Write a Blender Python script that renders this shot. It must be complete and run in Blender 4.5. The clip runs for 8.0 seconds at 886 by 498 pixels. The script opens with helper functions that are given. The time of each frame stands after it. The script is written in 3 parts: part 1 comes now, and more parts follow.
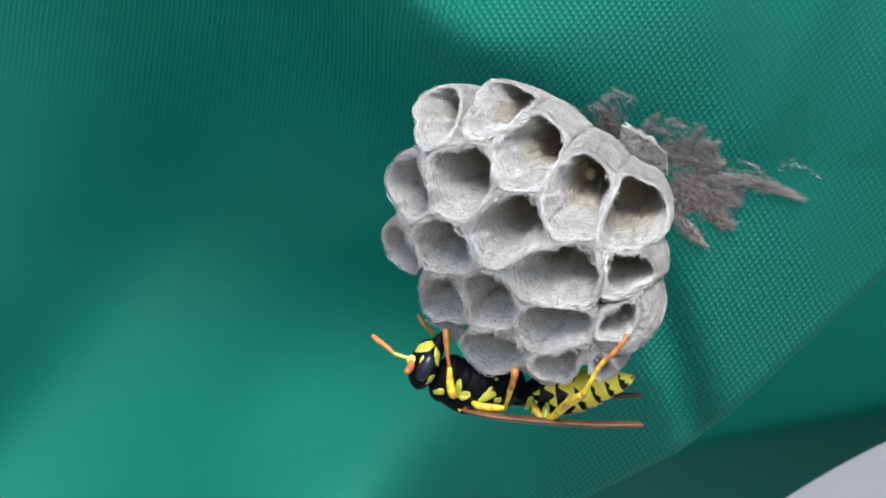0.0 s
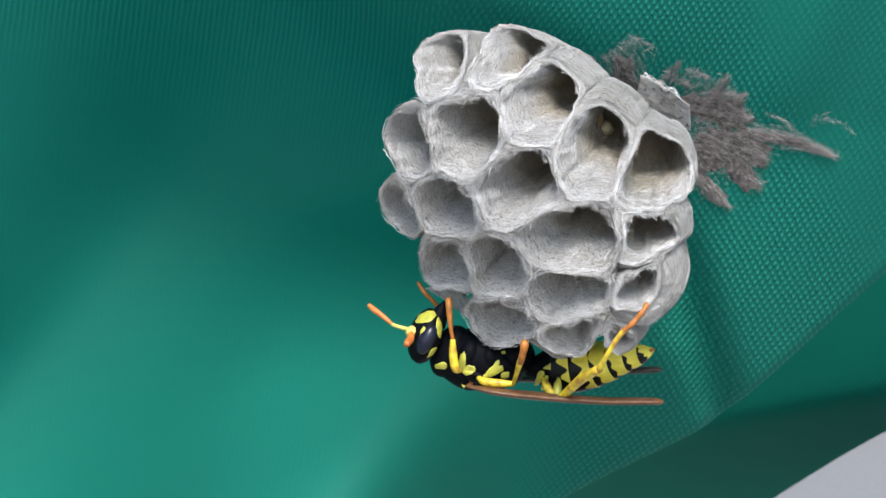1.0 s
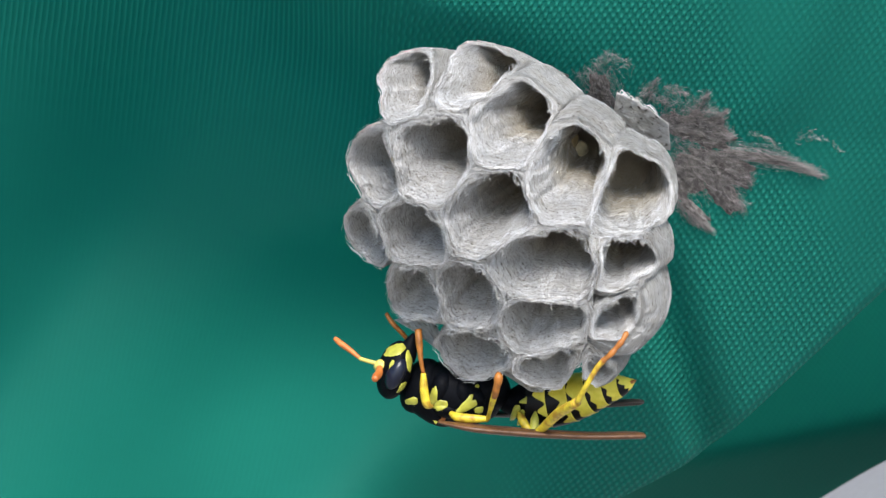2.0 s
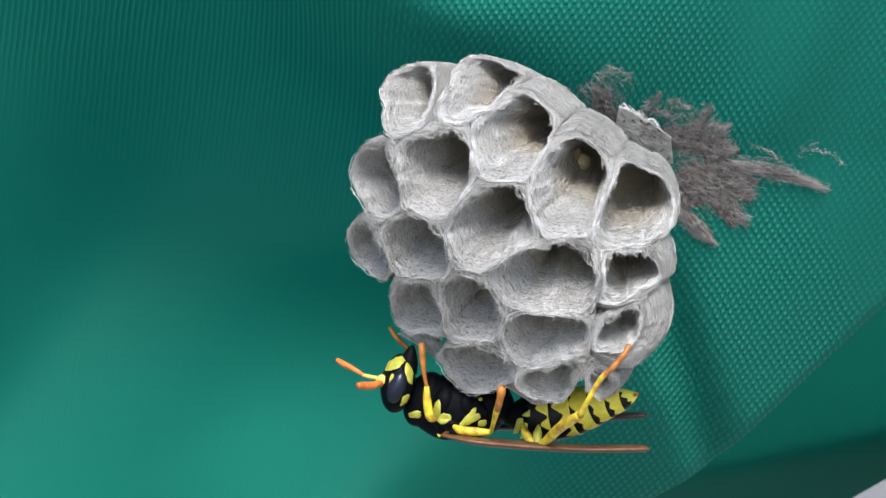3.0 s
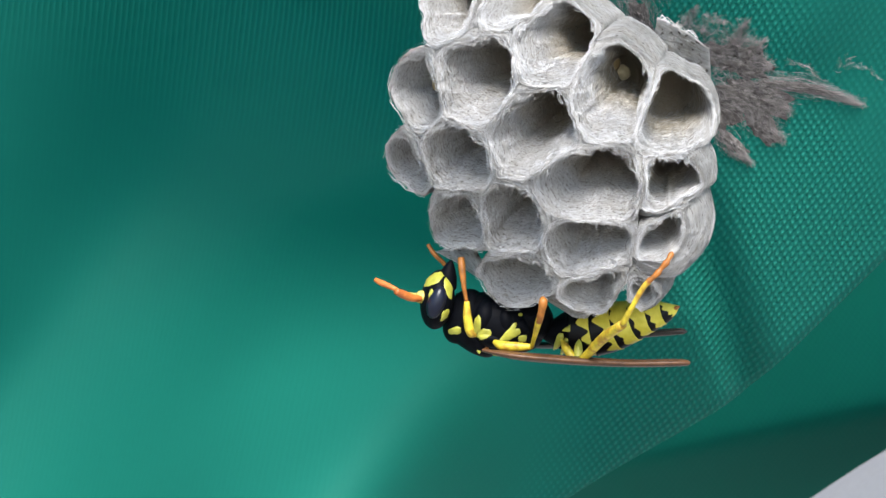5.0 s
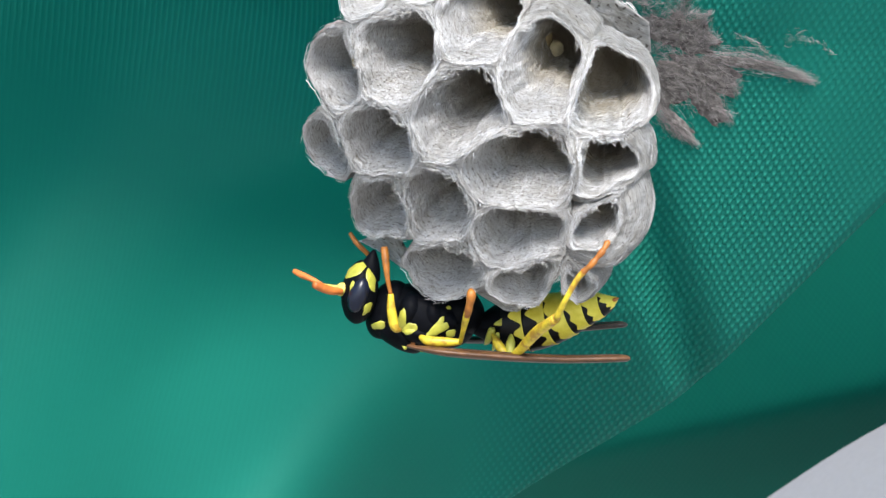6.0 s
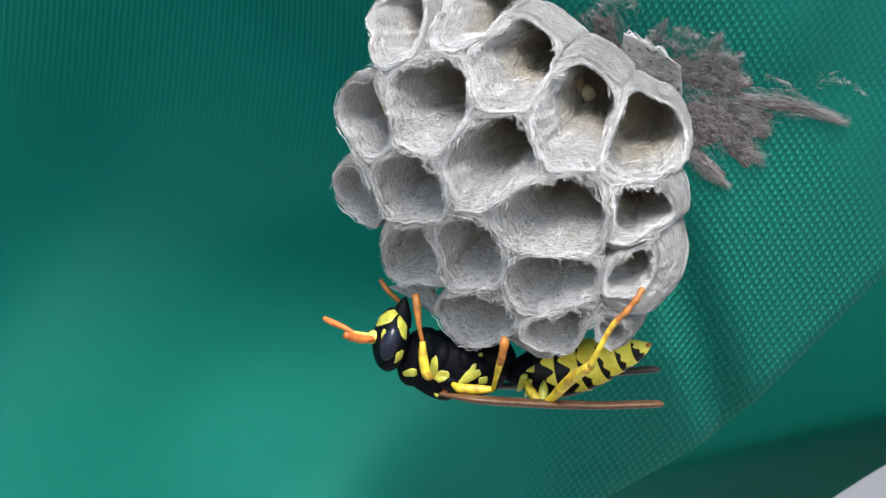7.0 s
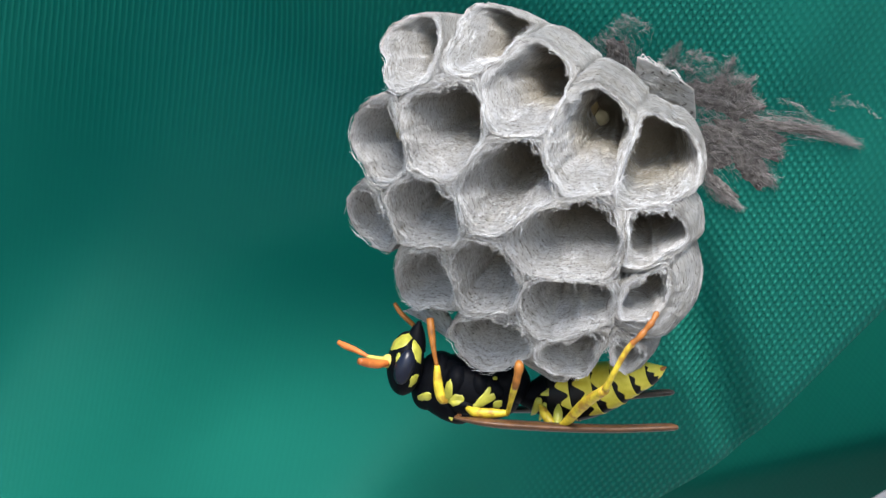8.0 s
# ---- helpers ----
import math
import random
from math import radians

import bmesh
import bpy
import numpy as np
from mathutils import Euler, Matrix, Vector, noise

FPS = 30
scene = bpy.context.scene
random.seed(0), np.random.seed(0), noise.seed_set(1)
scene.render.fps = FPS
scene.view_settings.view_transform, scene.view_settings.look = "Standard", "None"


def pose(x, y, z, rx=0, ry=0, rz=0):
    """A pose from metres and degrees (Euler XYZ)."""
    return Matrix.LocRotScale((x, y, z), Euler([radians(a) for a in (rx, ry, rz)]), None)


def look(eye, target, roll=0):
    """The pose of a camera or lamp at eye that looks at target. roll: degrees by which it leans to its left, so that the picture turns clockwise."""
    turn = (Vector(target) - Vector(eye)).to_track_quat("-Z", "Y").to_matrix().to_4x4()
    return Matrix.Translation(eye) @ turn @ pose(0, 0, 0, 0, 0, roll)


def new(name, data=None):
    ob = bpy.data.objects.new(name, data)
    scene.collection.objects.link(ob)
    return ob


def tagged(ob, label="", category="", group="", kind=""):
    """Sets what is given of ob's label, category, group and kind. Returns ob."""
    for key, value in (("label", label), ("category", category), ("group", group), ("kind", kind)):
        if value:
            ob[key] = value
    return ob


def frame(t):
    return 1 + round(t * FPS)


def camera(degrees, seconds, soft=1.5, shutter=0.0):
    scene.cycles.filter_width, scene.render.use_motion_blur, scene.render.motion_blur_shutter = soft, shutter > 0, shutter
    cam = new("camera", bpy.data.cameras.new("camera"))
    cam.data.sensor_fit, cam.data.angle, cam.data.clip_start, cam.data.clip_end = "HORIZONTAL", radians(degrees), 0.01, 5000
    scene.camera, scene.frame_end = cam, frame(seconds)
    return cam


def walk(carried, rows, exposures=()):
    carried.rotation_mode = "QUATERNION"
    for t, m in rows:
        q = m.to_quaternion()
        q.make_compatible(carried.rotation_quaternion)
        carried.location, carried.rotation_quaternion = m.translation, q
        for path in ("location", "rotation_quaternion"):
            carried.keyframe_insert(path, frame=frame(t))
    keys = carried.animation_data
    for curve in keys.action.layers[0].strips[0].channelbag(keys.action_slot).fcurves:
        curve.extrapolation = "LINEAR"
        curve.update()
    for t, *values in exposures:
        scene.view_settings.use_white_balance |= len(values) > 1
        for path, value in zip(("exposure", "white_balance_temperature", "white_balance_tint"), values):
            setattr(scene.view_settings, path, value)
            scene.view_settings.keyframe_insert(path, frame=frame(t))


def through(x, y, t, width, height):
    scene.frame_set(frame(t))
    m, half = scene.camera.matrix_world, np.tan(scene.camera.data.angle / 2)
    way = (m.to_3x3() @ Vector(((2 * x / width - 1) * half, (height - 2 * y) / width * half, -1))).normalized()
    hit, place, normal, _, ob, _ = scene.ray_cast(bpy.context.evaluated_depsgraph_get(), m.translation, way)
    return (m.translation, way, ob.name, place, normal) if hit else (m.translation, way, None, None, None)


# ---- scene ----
cam = camera(16.0, 8.0, soft=1.4)
# depth of field of the close-up lens
cam.data.dof.use_dof = True
cam.data.dof.focus_distance = 0.194
cam.data.dof.aperture_fstop = 240.0

walk(cam, [
    (0.0, pose(0.00023, -0.23130, 0.00701, 88.623, -1.678, 0.476)),
    (0.5, pose(-0.00315, -0.21970, 0.00449, 88.302, -1.949, 0.242)),
    (1.0, pose(-0.00164, -0.21234, 0.00534, 88.248, -1.678, 0.052)),
    (1.5, pose(-0.00072, -0.20777, 0.00244, 88.548, -1.311, -0.124)),
    (2.0, pose(-0.00011, -0.20199, 0.00449, 88.940, -0.883, -0.111)),
    (2.2, pose(0.00044, -0.19821, 0.00438, 88.999, -1.275, 0.009)),
    (3.3, pose(0.00068, -0.20482, 0.00344, 89.701, -0.310, 0.097)),
    (3.5, pose(0.00003, -0.20640, 0.00003, 90.040, -0.000, 0.009)),
    (4.0, pose(-0.00027, -0.21034, -0.00216, 90.564, 0.035, 0.073)),
    (4.5, pose(-0.00137, -0.21002, -0.00460, 90.786, -0.118, 0.127)),
    (4.7, pose(-0.00435, -0.20759, -0.00644, 90.856, -0.344, -0.356)),
    (5.8, pose(-0.00215, -0.18916, -0.00728, 90.638, -0.190, -0.718)),
    (6.0, pose(0.00011, -0.18850, -0.00603, 90.431, -0.000, -0.677)),
    (6.5, pose(-0.00100, -0.18987, -0.00363, 90.391, 0.125, -0.676)),
    (7.0, pose(-0.00212, -0.18711, -0.00282, 90.313, 0.451, -0.787)),
    (7.5, pose(-0.00367, -0.18725, -0.00294, 90.469, 0.309, -0.841)),
    (8.0, pose(-0.00300, -0.18727, -0.00211, 90.535, 0.602, -0.796)),
], [(0.0, 1.08), (1.0, 1.04), (2.0, 0.99), (3.5, 1.02), (4.5, 1.10), (6.0, 1.22), (6.5, 1.16), (7.0, 1.08), (8.0, 0.99)])

MM = 0.001

# ------------------------------------------------------------------ light
world = bpy.data.worlds.new("sky")
scene.world = world
world.use_nodes = True
wt = world.node_tree
sky = wt.nodes.new("ShaderNodeTexSky")
sky.sky_type = "NISHITA"
sky.sun_disc = False
sky.sun_elevation = radians(46)
sky.sun_rotation = radians(176)
wt.links.new(sky.outputs[0], wt.nodes["Background"].inputs[0])
wt.nodes["Background"].inputs[1].default_value = 0.14

sun = new("sun", bpy.data.lights.new("sun", "SUN"))
sun.data.energy = 3.5
sun.data.angle = radians(26)
sun.data.color = (1.0, 0.975, 0.95)
sun.matrix_world = look((0.07, -1.0, 1.04), (0, 0, 0))


# ------------------------------------------------------------------ materials
class Mat:
    """A small builder of node materials."""

    def __init__(self, name, rough=0.6, spec=0.5):
        self.m = bpy.data.materials.new(name)
        self.m.use_nodes = True
        self.t = self.m.node_tree
        self.b = self.t.nodes["Principled BSDF"]
        self.b.inputs["Roughness"].default_value = rough
        self.b.inputs["Specular IOR Level"].default_value = spec

    def n(self, kind, **ins):
        node = self.t.nodes.new("ShaderNode" + kind)
        for k, v in ins.items():
            node.inputs[k.replace("_", " ")].default_value = v
        return node

    def link(self, a, b):
        self.t.links.new(a, b)

    def coords(self, scale=(1, 1, 1), uv=False):
        tc = self.n("TexCoord")
        mp = self.n("Mapping")
        mp.inputs["Scale"].default_value = scale
        self.link(tc.outputs["UV" if uv else "Object"], mp.inputs["Vector"])
        return mp.outputs[0]

    def noise(self, vec, scale, detail=4.0, rough=0.55):
        nz = self.n("TexNoise", Scale=scale, Detail=detail, Roughness=rough)
        self.link(vec, nz.inputs["Vector"])
        return nz.outputs["Fac"]

    def ramp(self, fac, *stops):
        r = self.n("ValToRGB")
        el = r.color_ramp.elements
        while len(el) < len(stops):
            el.new(0.5)
        for e, (p, c) in zip(el, stops):
            e.position = p
            e.color = (*c, 1) if len(c) == 3 else c
        self.link(fac, r.inputs[0])
        return r.outputs[0]

    def mix(self, fac, a, b):
        mx = self.n("Mix")
        mx.data_type = "RGBA"
        for sock, v in ((mx.inputs[0], fac), (mx.inputs[6], a), (mx.inputs[7], b)):
            if isinstance(v, (int, float)):
                sock.default_value = v
            elif isinstance(v, tuple):
                sock.default_value = (*v, 1)
            else:
                self.link(v, sock)
        return mx.outputs[2]

    def math(self, op, a, b=0.0):
        mt = self.n("Math")
        mt.operation = op
        for sock, v in zip(mt.inputs, (a, b)):
            if isinstance(v, (int, float)):
                sock.default_value = v
            else:
                self.link(v, sock)
        return mt.outputs[0]

    def bump(self, height, strength, dist):
        bp = self.n("Bump", Strength=strength, Distance=dist)
        self.link(height, bp.inputs["Height"])
        self.link(bp.outputs[0], self.b.inputs["Normal"])

    def color(self, c):
        self.link(c, self.b.inputs["Base Color"])


def paper_material():
    """Chewed wood fibre: pale grey, streaked along the rim, flecked."""
    m = Mat("nest_paper", 0.9, spec=0.15)
    st = m.noise(m.coords((0.5, 5.0, 1), uv=True), 2.2, 6, 0.7)
    hair = m.noise(m.coords((0.9, 13.0, 1), uv=True), 1.6, 5, 0.65)
    tufts = m.noise(m.coords((1, 1, 1)), 2600, 5, 0.7)
    band = m.noise(m.coords((0.05, 1.0, 1), uv=True), 1.3, 3)
    blot = m.noise(m.coords(), 420, 3)
    fleck = m.noise(m.coords((1.0, 4.0, 1), uv=True), 5.0, 2, 0.4)
    c = m.ramp(st, (0.30, (0.25, 0.225, 0.19)), (0.47, (0.51, 0.50, 0.475)), (0.66, (0.65, 0.65, 0.66)))
    c = m.mix(m.ramp(hair, (0.52, (0, 0, 0)), (0.72, (0.85, 0.85, 0.85))), c, (0.73, 0.725, 0.715))
    c = m.mix(m.ramp(hair, (0.31, (0.75, 0.75, 0.75)), (0.45, (0, 0, 0))), c, (0.20, 0.17, 0.13))
    c = m.mix(m.ramp(band, (0.4, (0, 0, 0)), (0.65, (0.38, 0.38, 0.38))), c, (0.42, 0.38, 0.31))
    c = m.mix(m.ramp(blot, (0.45, (0, 0, 0)), (0.7, (0.35, 0.35, 0.35))), c, (0.68, 0.68, 0.68))
    c = m.mix(m.ramp(fleck, (0.60, (0, 0, 0)), (0.66, (0.8, 0.8, 0.8))), c, (0.10, 0.085, 0.07))
    # deeper is browner: older paper, with the cells' shade put into the tint
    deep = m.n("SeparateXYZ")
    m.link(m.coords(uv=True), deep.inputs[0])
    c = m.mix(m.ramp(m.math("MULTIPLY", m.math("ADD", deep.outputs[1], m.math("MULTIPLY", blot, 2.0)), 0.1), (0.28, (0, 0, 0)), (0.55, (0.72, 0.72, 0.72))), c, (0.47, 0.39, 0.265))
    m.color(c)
    m.bump(m.math("ADD", m.math("ADD", st, m.math("MULTIPLY", hair, 0.6)), m.math("MULTIPLY", tufts, 0.6)), 1.0, 0.00042)
    tr = m.n("BsdfTranslucent")
    m.link(c, tr.inputs[0])
    mx = m.n("MixShader")
    mx.inputs[0].default_value = 0.28
    m.link(m.b.outputs[0], mx.inputs[1])
    m.link(tr.outputs[0], mx.inputs[2])
    m.link(mx.outputs[0], m.t.nodes["Material Output"].inputs[0])
    return m.m


def fibre_material(name, lo, hi):
    m = Mat(name, 0.7, spec=0.3)
    g = m.n("NewGeometry")
    m.color(m.ramp(g.outputs["Random Per Island"], (0.0, tuple(0.3 * k for k in lo)), (0.09, lo), (1.0, hi)))
    return m.m


def cloth_material(name, base, dots, rough=0.65, spec=0.13, through=0.28, relief=1.0):
    """Coated woven polyester: staggered raised crossings of the yarn."""
    m = Mat(name, rough, spec=spec)
    sep = m.n("SeparateXYZ")
    tc = m.n("TexCoord")
    m.link(tc.outputs["UV"], sep.inputs[0])
    wob = m.noise(tc.outputs["UV"], 0.25, 2)
    wob = m.math("MULTIPLY", wob, 3.0)
    u = m.math("ADD", m.math("MULTIPLY", sep.outputs[0], 2 * math.pi / 0.54), wob)
    v = m.math("ADD", m.math("MULTIPLY", sep.outputs[1], 2 * math.pi / 0.78), wob)
    w = m.math("MULTIPLY", m.math("COSINE", u), m.math("COSINE", v))
    # towards the other side only the ribs of the weave stand out
    ribs = m.math("MINIMUM", m.math("MAXIMUM", m.math("MULTIPLY", m.math("SUBTRACT", -1.0, sep.outputs[0]), 0.12), 0.0), 1.0)
    w = m.math("ADD", m.math("MULTIPLY", w, m.math("SUBTRACT", 1.0, ribs)), m.math("MULTIPLY", m.math("COSINE", m.math("MULTIPLY", u, 1.25)), ribs))
    # the weave fades towards one side, standing in for soft focus there
    side = m.math("ADD", m.math("MULTIPLY", sep.outputs[0], 0.1), m.math("MULTIPLY", sep.outputs[1], 0.027))
    high = m.math("ADD", m.math("MULTIPLY", sep.outputs[0], 0.02), m.math("MULTIPLY", sep.outputs[1], 0.062))
    low = m.math("SUBTRACT", m.math("MULTIPLY", sep.outputs[0], 0.14), m.math("ADD", m.math("MULTIPLY", sep.outputs[1], 0.01), 1.1))
    weave_show = m.math("MAXIMUM", m.math("MAXIMUM", m.math("SUBTRACT", side, 0.3), low), m.math("ADD", high, 0.08))
    smooth = m.math("ADD", m.math("SUBTRACT", sep.outputs[0], 21.0), m.math("MULTIPLY", sep.outputs[1], 0.6))
    smooth = m.math("MINIMUM", m.math("MAXIMUM", m.math("MULTIPLY", smooth, 0.12), 0.0), 0.85)
    weave_show = m.math("MULTIPLY", weave_show, m.math("SUBTRACT", 1.0, smooth))
    weave_show = m.math("MINIMUM", m.math("MAXIMUM", weave_show, 0.05), 1.0)
    weave_show = m.math("MULTIPLY", weave_show, m.math("ADD", 0.45, m.noise(m.coords((1, 0.6, 1), uv=True), 0.16, 2)))
    h = m.math("MULTIPLY", m.math("MAXIMUM", w, -0.35), weave_show)
    yarn = m.noise(m.coords((8, 1, 1), uv=True), 3.0, 3)
    big = m.noise(m.coords(uv=True), 0.05, 4)
    part_way = m.mix(m.math("MULTIPLY", m.math("SUBTRACT", 1.0, weave_show), 0.12), base, dots)
    c = m.mix(m.ramp(h, (0.0, (0, 0, 0)), (0.9, (1, 1, 1))), part_way, dots)
    c = m.mix(m.math("MULTIPLY", big, 0.35), c, tuple(0.6 * k for k in base))
    m.color(c)
    m.bump(m.math("ADD", h, m.math("MULTIPLY", yarn, 0.15)), relief, 0.00008)
    tr = m.n("BsdfTranslucent")
    tr.inputs[0].default_value = (0.0, min(1, base[1] * 2.0), base[2] * 1.8, 1)
    mx = m.n("MixShader")
    mx.inputs[0].default_value = through
    m.link(m.b.outputs[0], mx.inputs[1])
    m.link(tr.outputs[0], mx.inputs[2])
    m.link(mx.outputs[0], m.t.nodes["Material Output"].inputs[0])
    return m.m


def shell_material(name, base, rough=0.28, var=0.3, bump=0.15, spec=0.4, stain=None):
    """Insect cuticle: dense, slightly pitted and glossy."""
    m = Mat(name, rough, spec=spec)
    nz = m.noise(m.coords(), 1800, 4)
    fine = m.noise(m.coords(), 9000, 3)
    c = m.ramp(nz, (0.3, tuple(k * (1 - var) for k in base)), (0.7, tuple(min(1, k * (1 + var)) for k in base)))
    if stain:
        c = m.mix(m.ramp(m.noise(m.coords(), 1100, 3), (0.50, (0, 0, 0)), (0.62, (0.8, 0.8, 0.8))), c, stain)
    m.color(c)
    m.bump(fine, bump, 0.00004)
    return m.m


def banded_material(name, front, wavy):
    """Abdomen plates: yellow with a black, wavy front band."""
    m = Mat(name, 0.42, spec=0.2)
    sep = m.n("SeparateXYZ")
    tc = m.n("TexCoord")
    m.link(tc.outputs["UV"], sep.inputs[0])
    wave = m.math("MULTIPLY", m.math("SINE", m.math("MULTIPLY", sep.outputs[0], 2 * math.pi * 9)), wavy)
    back = m.math("MULTIPLY", m.math("COSINE", m.math("MULTIPLY", sep.outputs[0], 2 * math.pi)), 0.22)  # the bands widen over the back
    nz = m.math("MULTIPLY", m.noise(m.coords(), 1300, 3), 0.3)
    edge = m.math("SUBTRACT", m.math("ADD", m.math("ADD", sep.outputs[1], wave), back), nz)
    f = m.ramp(edge, (front, (0, 0, 0)), (front + 0.03, (1, 1, 1)))
    yel = m.ramp(m.noise(m.coords(), 1500, 3), (0.3, (0.54, 0.46, 0.045)), (0.7, (0.72, 0.63, 0.10)))
    c = m.mix(f, (0.003, 0.003, 0.004), yel)
    m.color(c)
    m.bump(m.noise(m.coords(), 8000, 2), 0.1, 0.00004)
    return m.m


PAPER = paper_material()
FIBRE = fibre_material("paper_fibre", (0.40, 0.38, 0.35), (0.735, 0.735, 0.745))
# fibre deep in the cells: older and browner, also darkened for the shade there
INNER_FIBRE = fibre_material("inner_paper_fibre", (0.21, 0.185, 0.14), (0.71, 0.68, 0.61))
WISP_FIBRE = fibre_material("pale_wisp_fibre", (0.14, 0.13, 0.115), (0.50, 0.48, 0.45))
DULL_FIBRE = fibre_material("weathered_fibre", (0.05, 0.045, 0.043), (0.41, 0.382, 0.37))
CLOTH = cloth_material("green_cloth", (0.007, 0.125, 0.093), (0.022, 0.262, 0.188))
# same cloth behind the hem, its shade put into duller crossings and little translucence
CLOTH_BACK = cloth_material("shaded_green_cloth", (0.003, 0.125, 0.088), (0.003, 0.134, 0.094), 0.8, 0.1, 0.05, 0.25)
BLACK = shell_material("black_cuticle", (0.002, 0.0025, 0.004), 0.55, 0.4, 0.35, 0.06)
EYE = shell_material("compound_eye", (0.006, 0.008, 0.017), 0.28, 0.3, 0.05, 0.28)
YELLOW = shell_material("yellow_cuticle", (0.37, 0.36, 0.05), 0.4, 0.25)
LEG_YELLOW = shell_material("yellow_leg", (0.56, 0.42, 0.03), 0.4, 0.3, stain=(0.30, 0.14, 0.02))
LEG_ORANGE = shell_material("orange_leg", (0.29, 0.105, 0.016), 0.45, 0.4, stain=(0.28, 0.09, 0.015))
ANTENNA = shell_material("orange_antenna", (0.48, 0.14, 0.028), 0.5, 0.25, stain=(0.33, 0.09, 0.02))
PALE = shell_material("pale_scape", (0.50, 0.41, 0.09), 0.45, 0.15)
BROWN = shell_material("smoky_wing", (0.10, 0.044, 0.018), 0.45, 0.4)
DARK_WING = shell_material("dark_wing", (0.03, 0.025, 0.022), 0.5, 0.4)
VEIN = shell_material("wing_vein", (0.045, 0.022, 0.012), 0.5, 0.3)
BANDED = banded_material("abdomen_plate", 0.15, 0.07)
BANDED_FIRST = banded_material("first_abdomen_plate", 0.60, 0.16)
BANDED_SECOND = banded_material("second_abdomen_plate", 0.36, 0.16)
WAXY = shell_material("larva_skin", (0.52, 0.46, 0.30), 0.5, 0.15)
FELT = shell_material("weathered_felt", (0.11, 0.10, 0.095), 0.95, 0.6, 0.9)
TAN = shell_material("tan_wall_patch", (0.36, 0.285, 0.15), 0.5, 0.2)
BOUNCE_GROUND = shell_material("bounce_ground", (0.27, 0.255, 0.235), 0.9, 0.25)
WHITE = shell_material("pale_coated_cloth", (0.52, 0.525, 0.55), 0.5, 0.03, 0.02)


# ------------------------------------------------------------------ mesh helpers
def mesh_object(name, verts, faces, mat, uvs=None):
    """A mesh from vertices in millimetres (x right, y away, z up)."""
    me = bpy.data.meshes.new(name)
    me.from_pydata([(x * MM, y * MM, z * MM) for x, y, z in verts], [], faces)
    if uvs is not None:
        idx = np.zeros(len(me.loops), dtype=np.int32)
        me.loops.foreach_get("vertex_index", idx)
        layer = me.uv_layers.new(name="UVMap")
        layer.data.foreach_set("uv", np.asarray(uvs, dtype=np.float32)[idx].ravel())
    me.polygons.foreach_set("use_smooth", [True] * len(me.polygons))
    me.materials.append(mat)
    me.update()
    return new(name, me)


def under(ob, parent, label="", kind=""):
    ob.parent = parent
    return tagged(ob, label=label, kind=kind)


def rings_mesh(rings):
    """Faces that join rings of equal length; rings are lists of points."""
    n = len(rings[0])
    verts = [tuple(p) for r in rings for p in r]
    faces = []
    for j in range(len(rings) - 1):
        for i in range(n):
            a, b = j * n + i, j * n + (i + 1) % n
            faces.append((a, b, b + n, a + n))
    faces.append(tuple(range(n))[::-1])
    faces.append(tuple(range((len(rings) - 1) * n, len(rings) * n)))
    return verts, faces


def spline(points, steps):
    """Points along a Catmull-Rom curve through the given ones (any width of row)."""
    p = [np.array(q, float) for q in points]
    p = [2 * p[0] - p[1], *p, 2 * p[-1] - p[-2]]
    out = []
    for a, b, c, d in zip(p, p[1:], p[2:], p[3:]):
        for k in range(steps):
            t = k / steps
            out.append(0.5 * (2 * b + (c - a) * t + (2 * a - 5 * b + 4 * c - d) * t * t + (3 * b - a - 3 * c + d) * t ** 3))
    out.append(p[-2])
    return out


def tube(name, rows, mat, n=14, steps=6, squash=1.0):
    """A limb through rows of (x, y, z, radius)."""
    path = spline(rows, steps)
    rings, uvs = [], []
    total = len(path) - 1
    for k, q in enumerate(path):
        a, b = path[max(k - 1, 0)][:3], path[min(k + 1, total)][:3]
        d = Vector(b - a).normalized()
        side = d.cross(Vector((0, 1, 0)))
        side = side.normalized() if side.length > 0.05 else Vector((1, 0, 0))
        up = side.cross(d)
        r = max(q[3], 0.004)
        ring = []
        for i in range(n):
            w = 2 * math.pi * i / n
            ring.append(Vector(q[:3]) + side * (r * math.cos(w)) + up * (r * squash * math.sin(w)))
            uvs.append((i / n, k / total))
        rings.append(ring)
    v, f = rings_mesh(rings)
    return mesh_object(name, v, f, mat, uvs)


def ellipsoid(name, c, r, mat, tilt=0.0, n=28, m=18, lump=0.0):
    """An egg shape with half axes r, turned by tilt degrees about y."""
    turn = Matrix.Rotation(radians(-tilt), 3, "Y")
    rings, uvs = [], []
    for j in range(m + 1):
        p = math.pi * (0.002 + 0.996 * j / m)
        ring = []
        for i in range(n):
            w = 2 * math.pi * i / n
            q = Vector((math.sin(p) * math.cos(w), math.sin(p) * math.sin(w), math.cos(p)))
            k = 1 + lump * noise.noise(q * 2.3 + Vector(c))
            ring.append(Vector(c) + turn @ Vector((q.x * r[0] * k, q.y * r[1] * k, q.z * r[2] * k)))
            uvs.append((i / n, j / m))
        rings.append(ring)
    v, f = rings_mesh(rings)
    return mesh_object(name, v, f, mat, uvs)


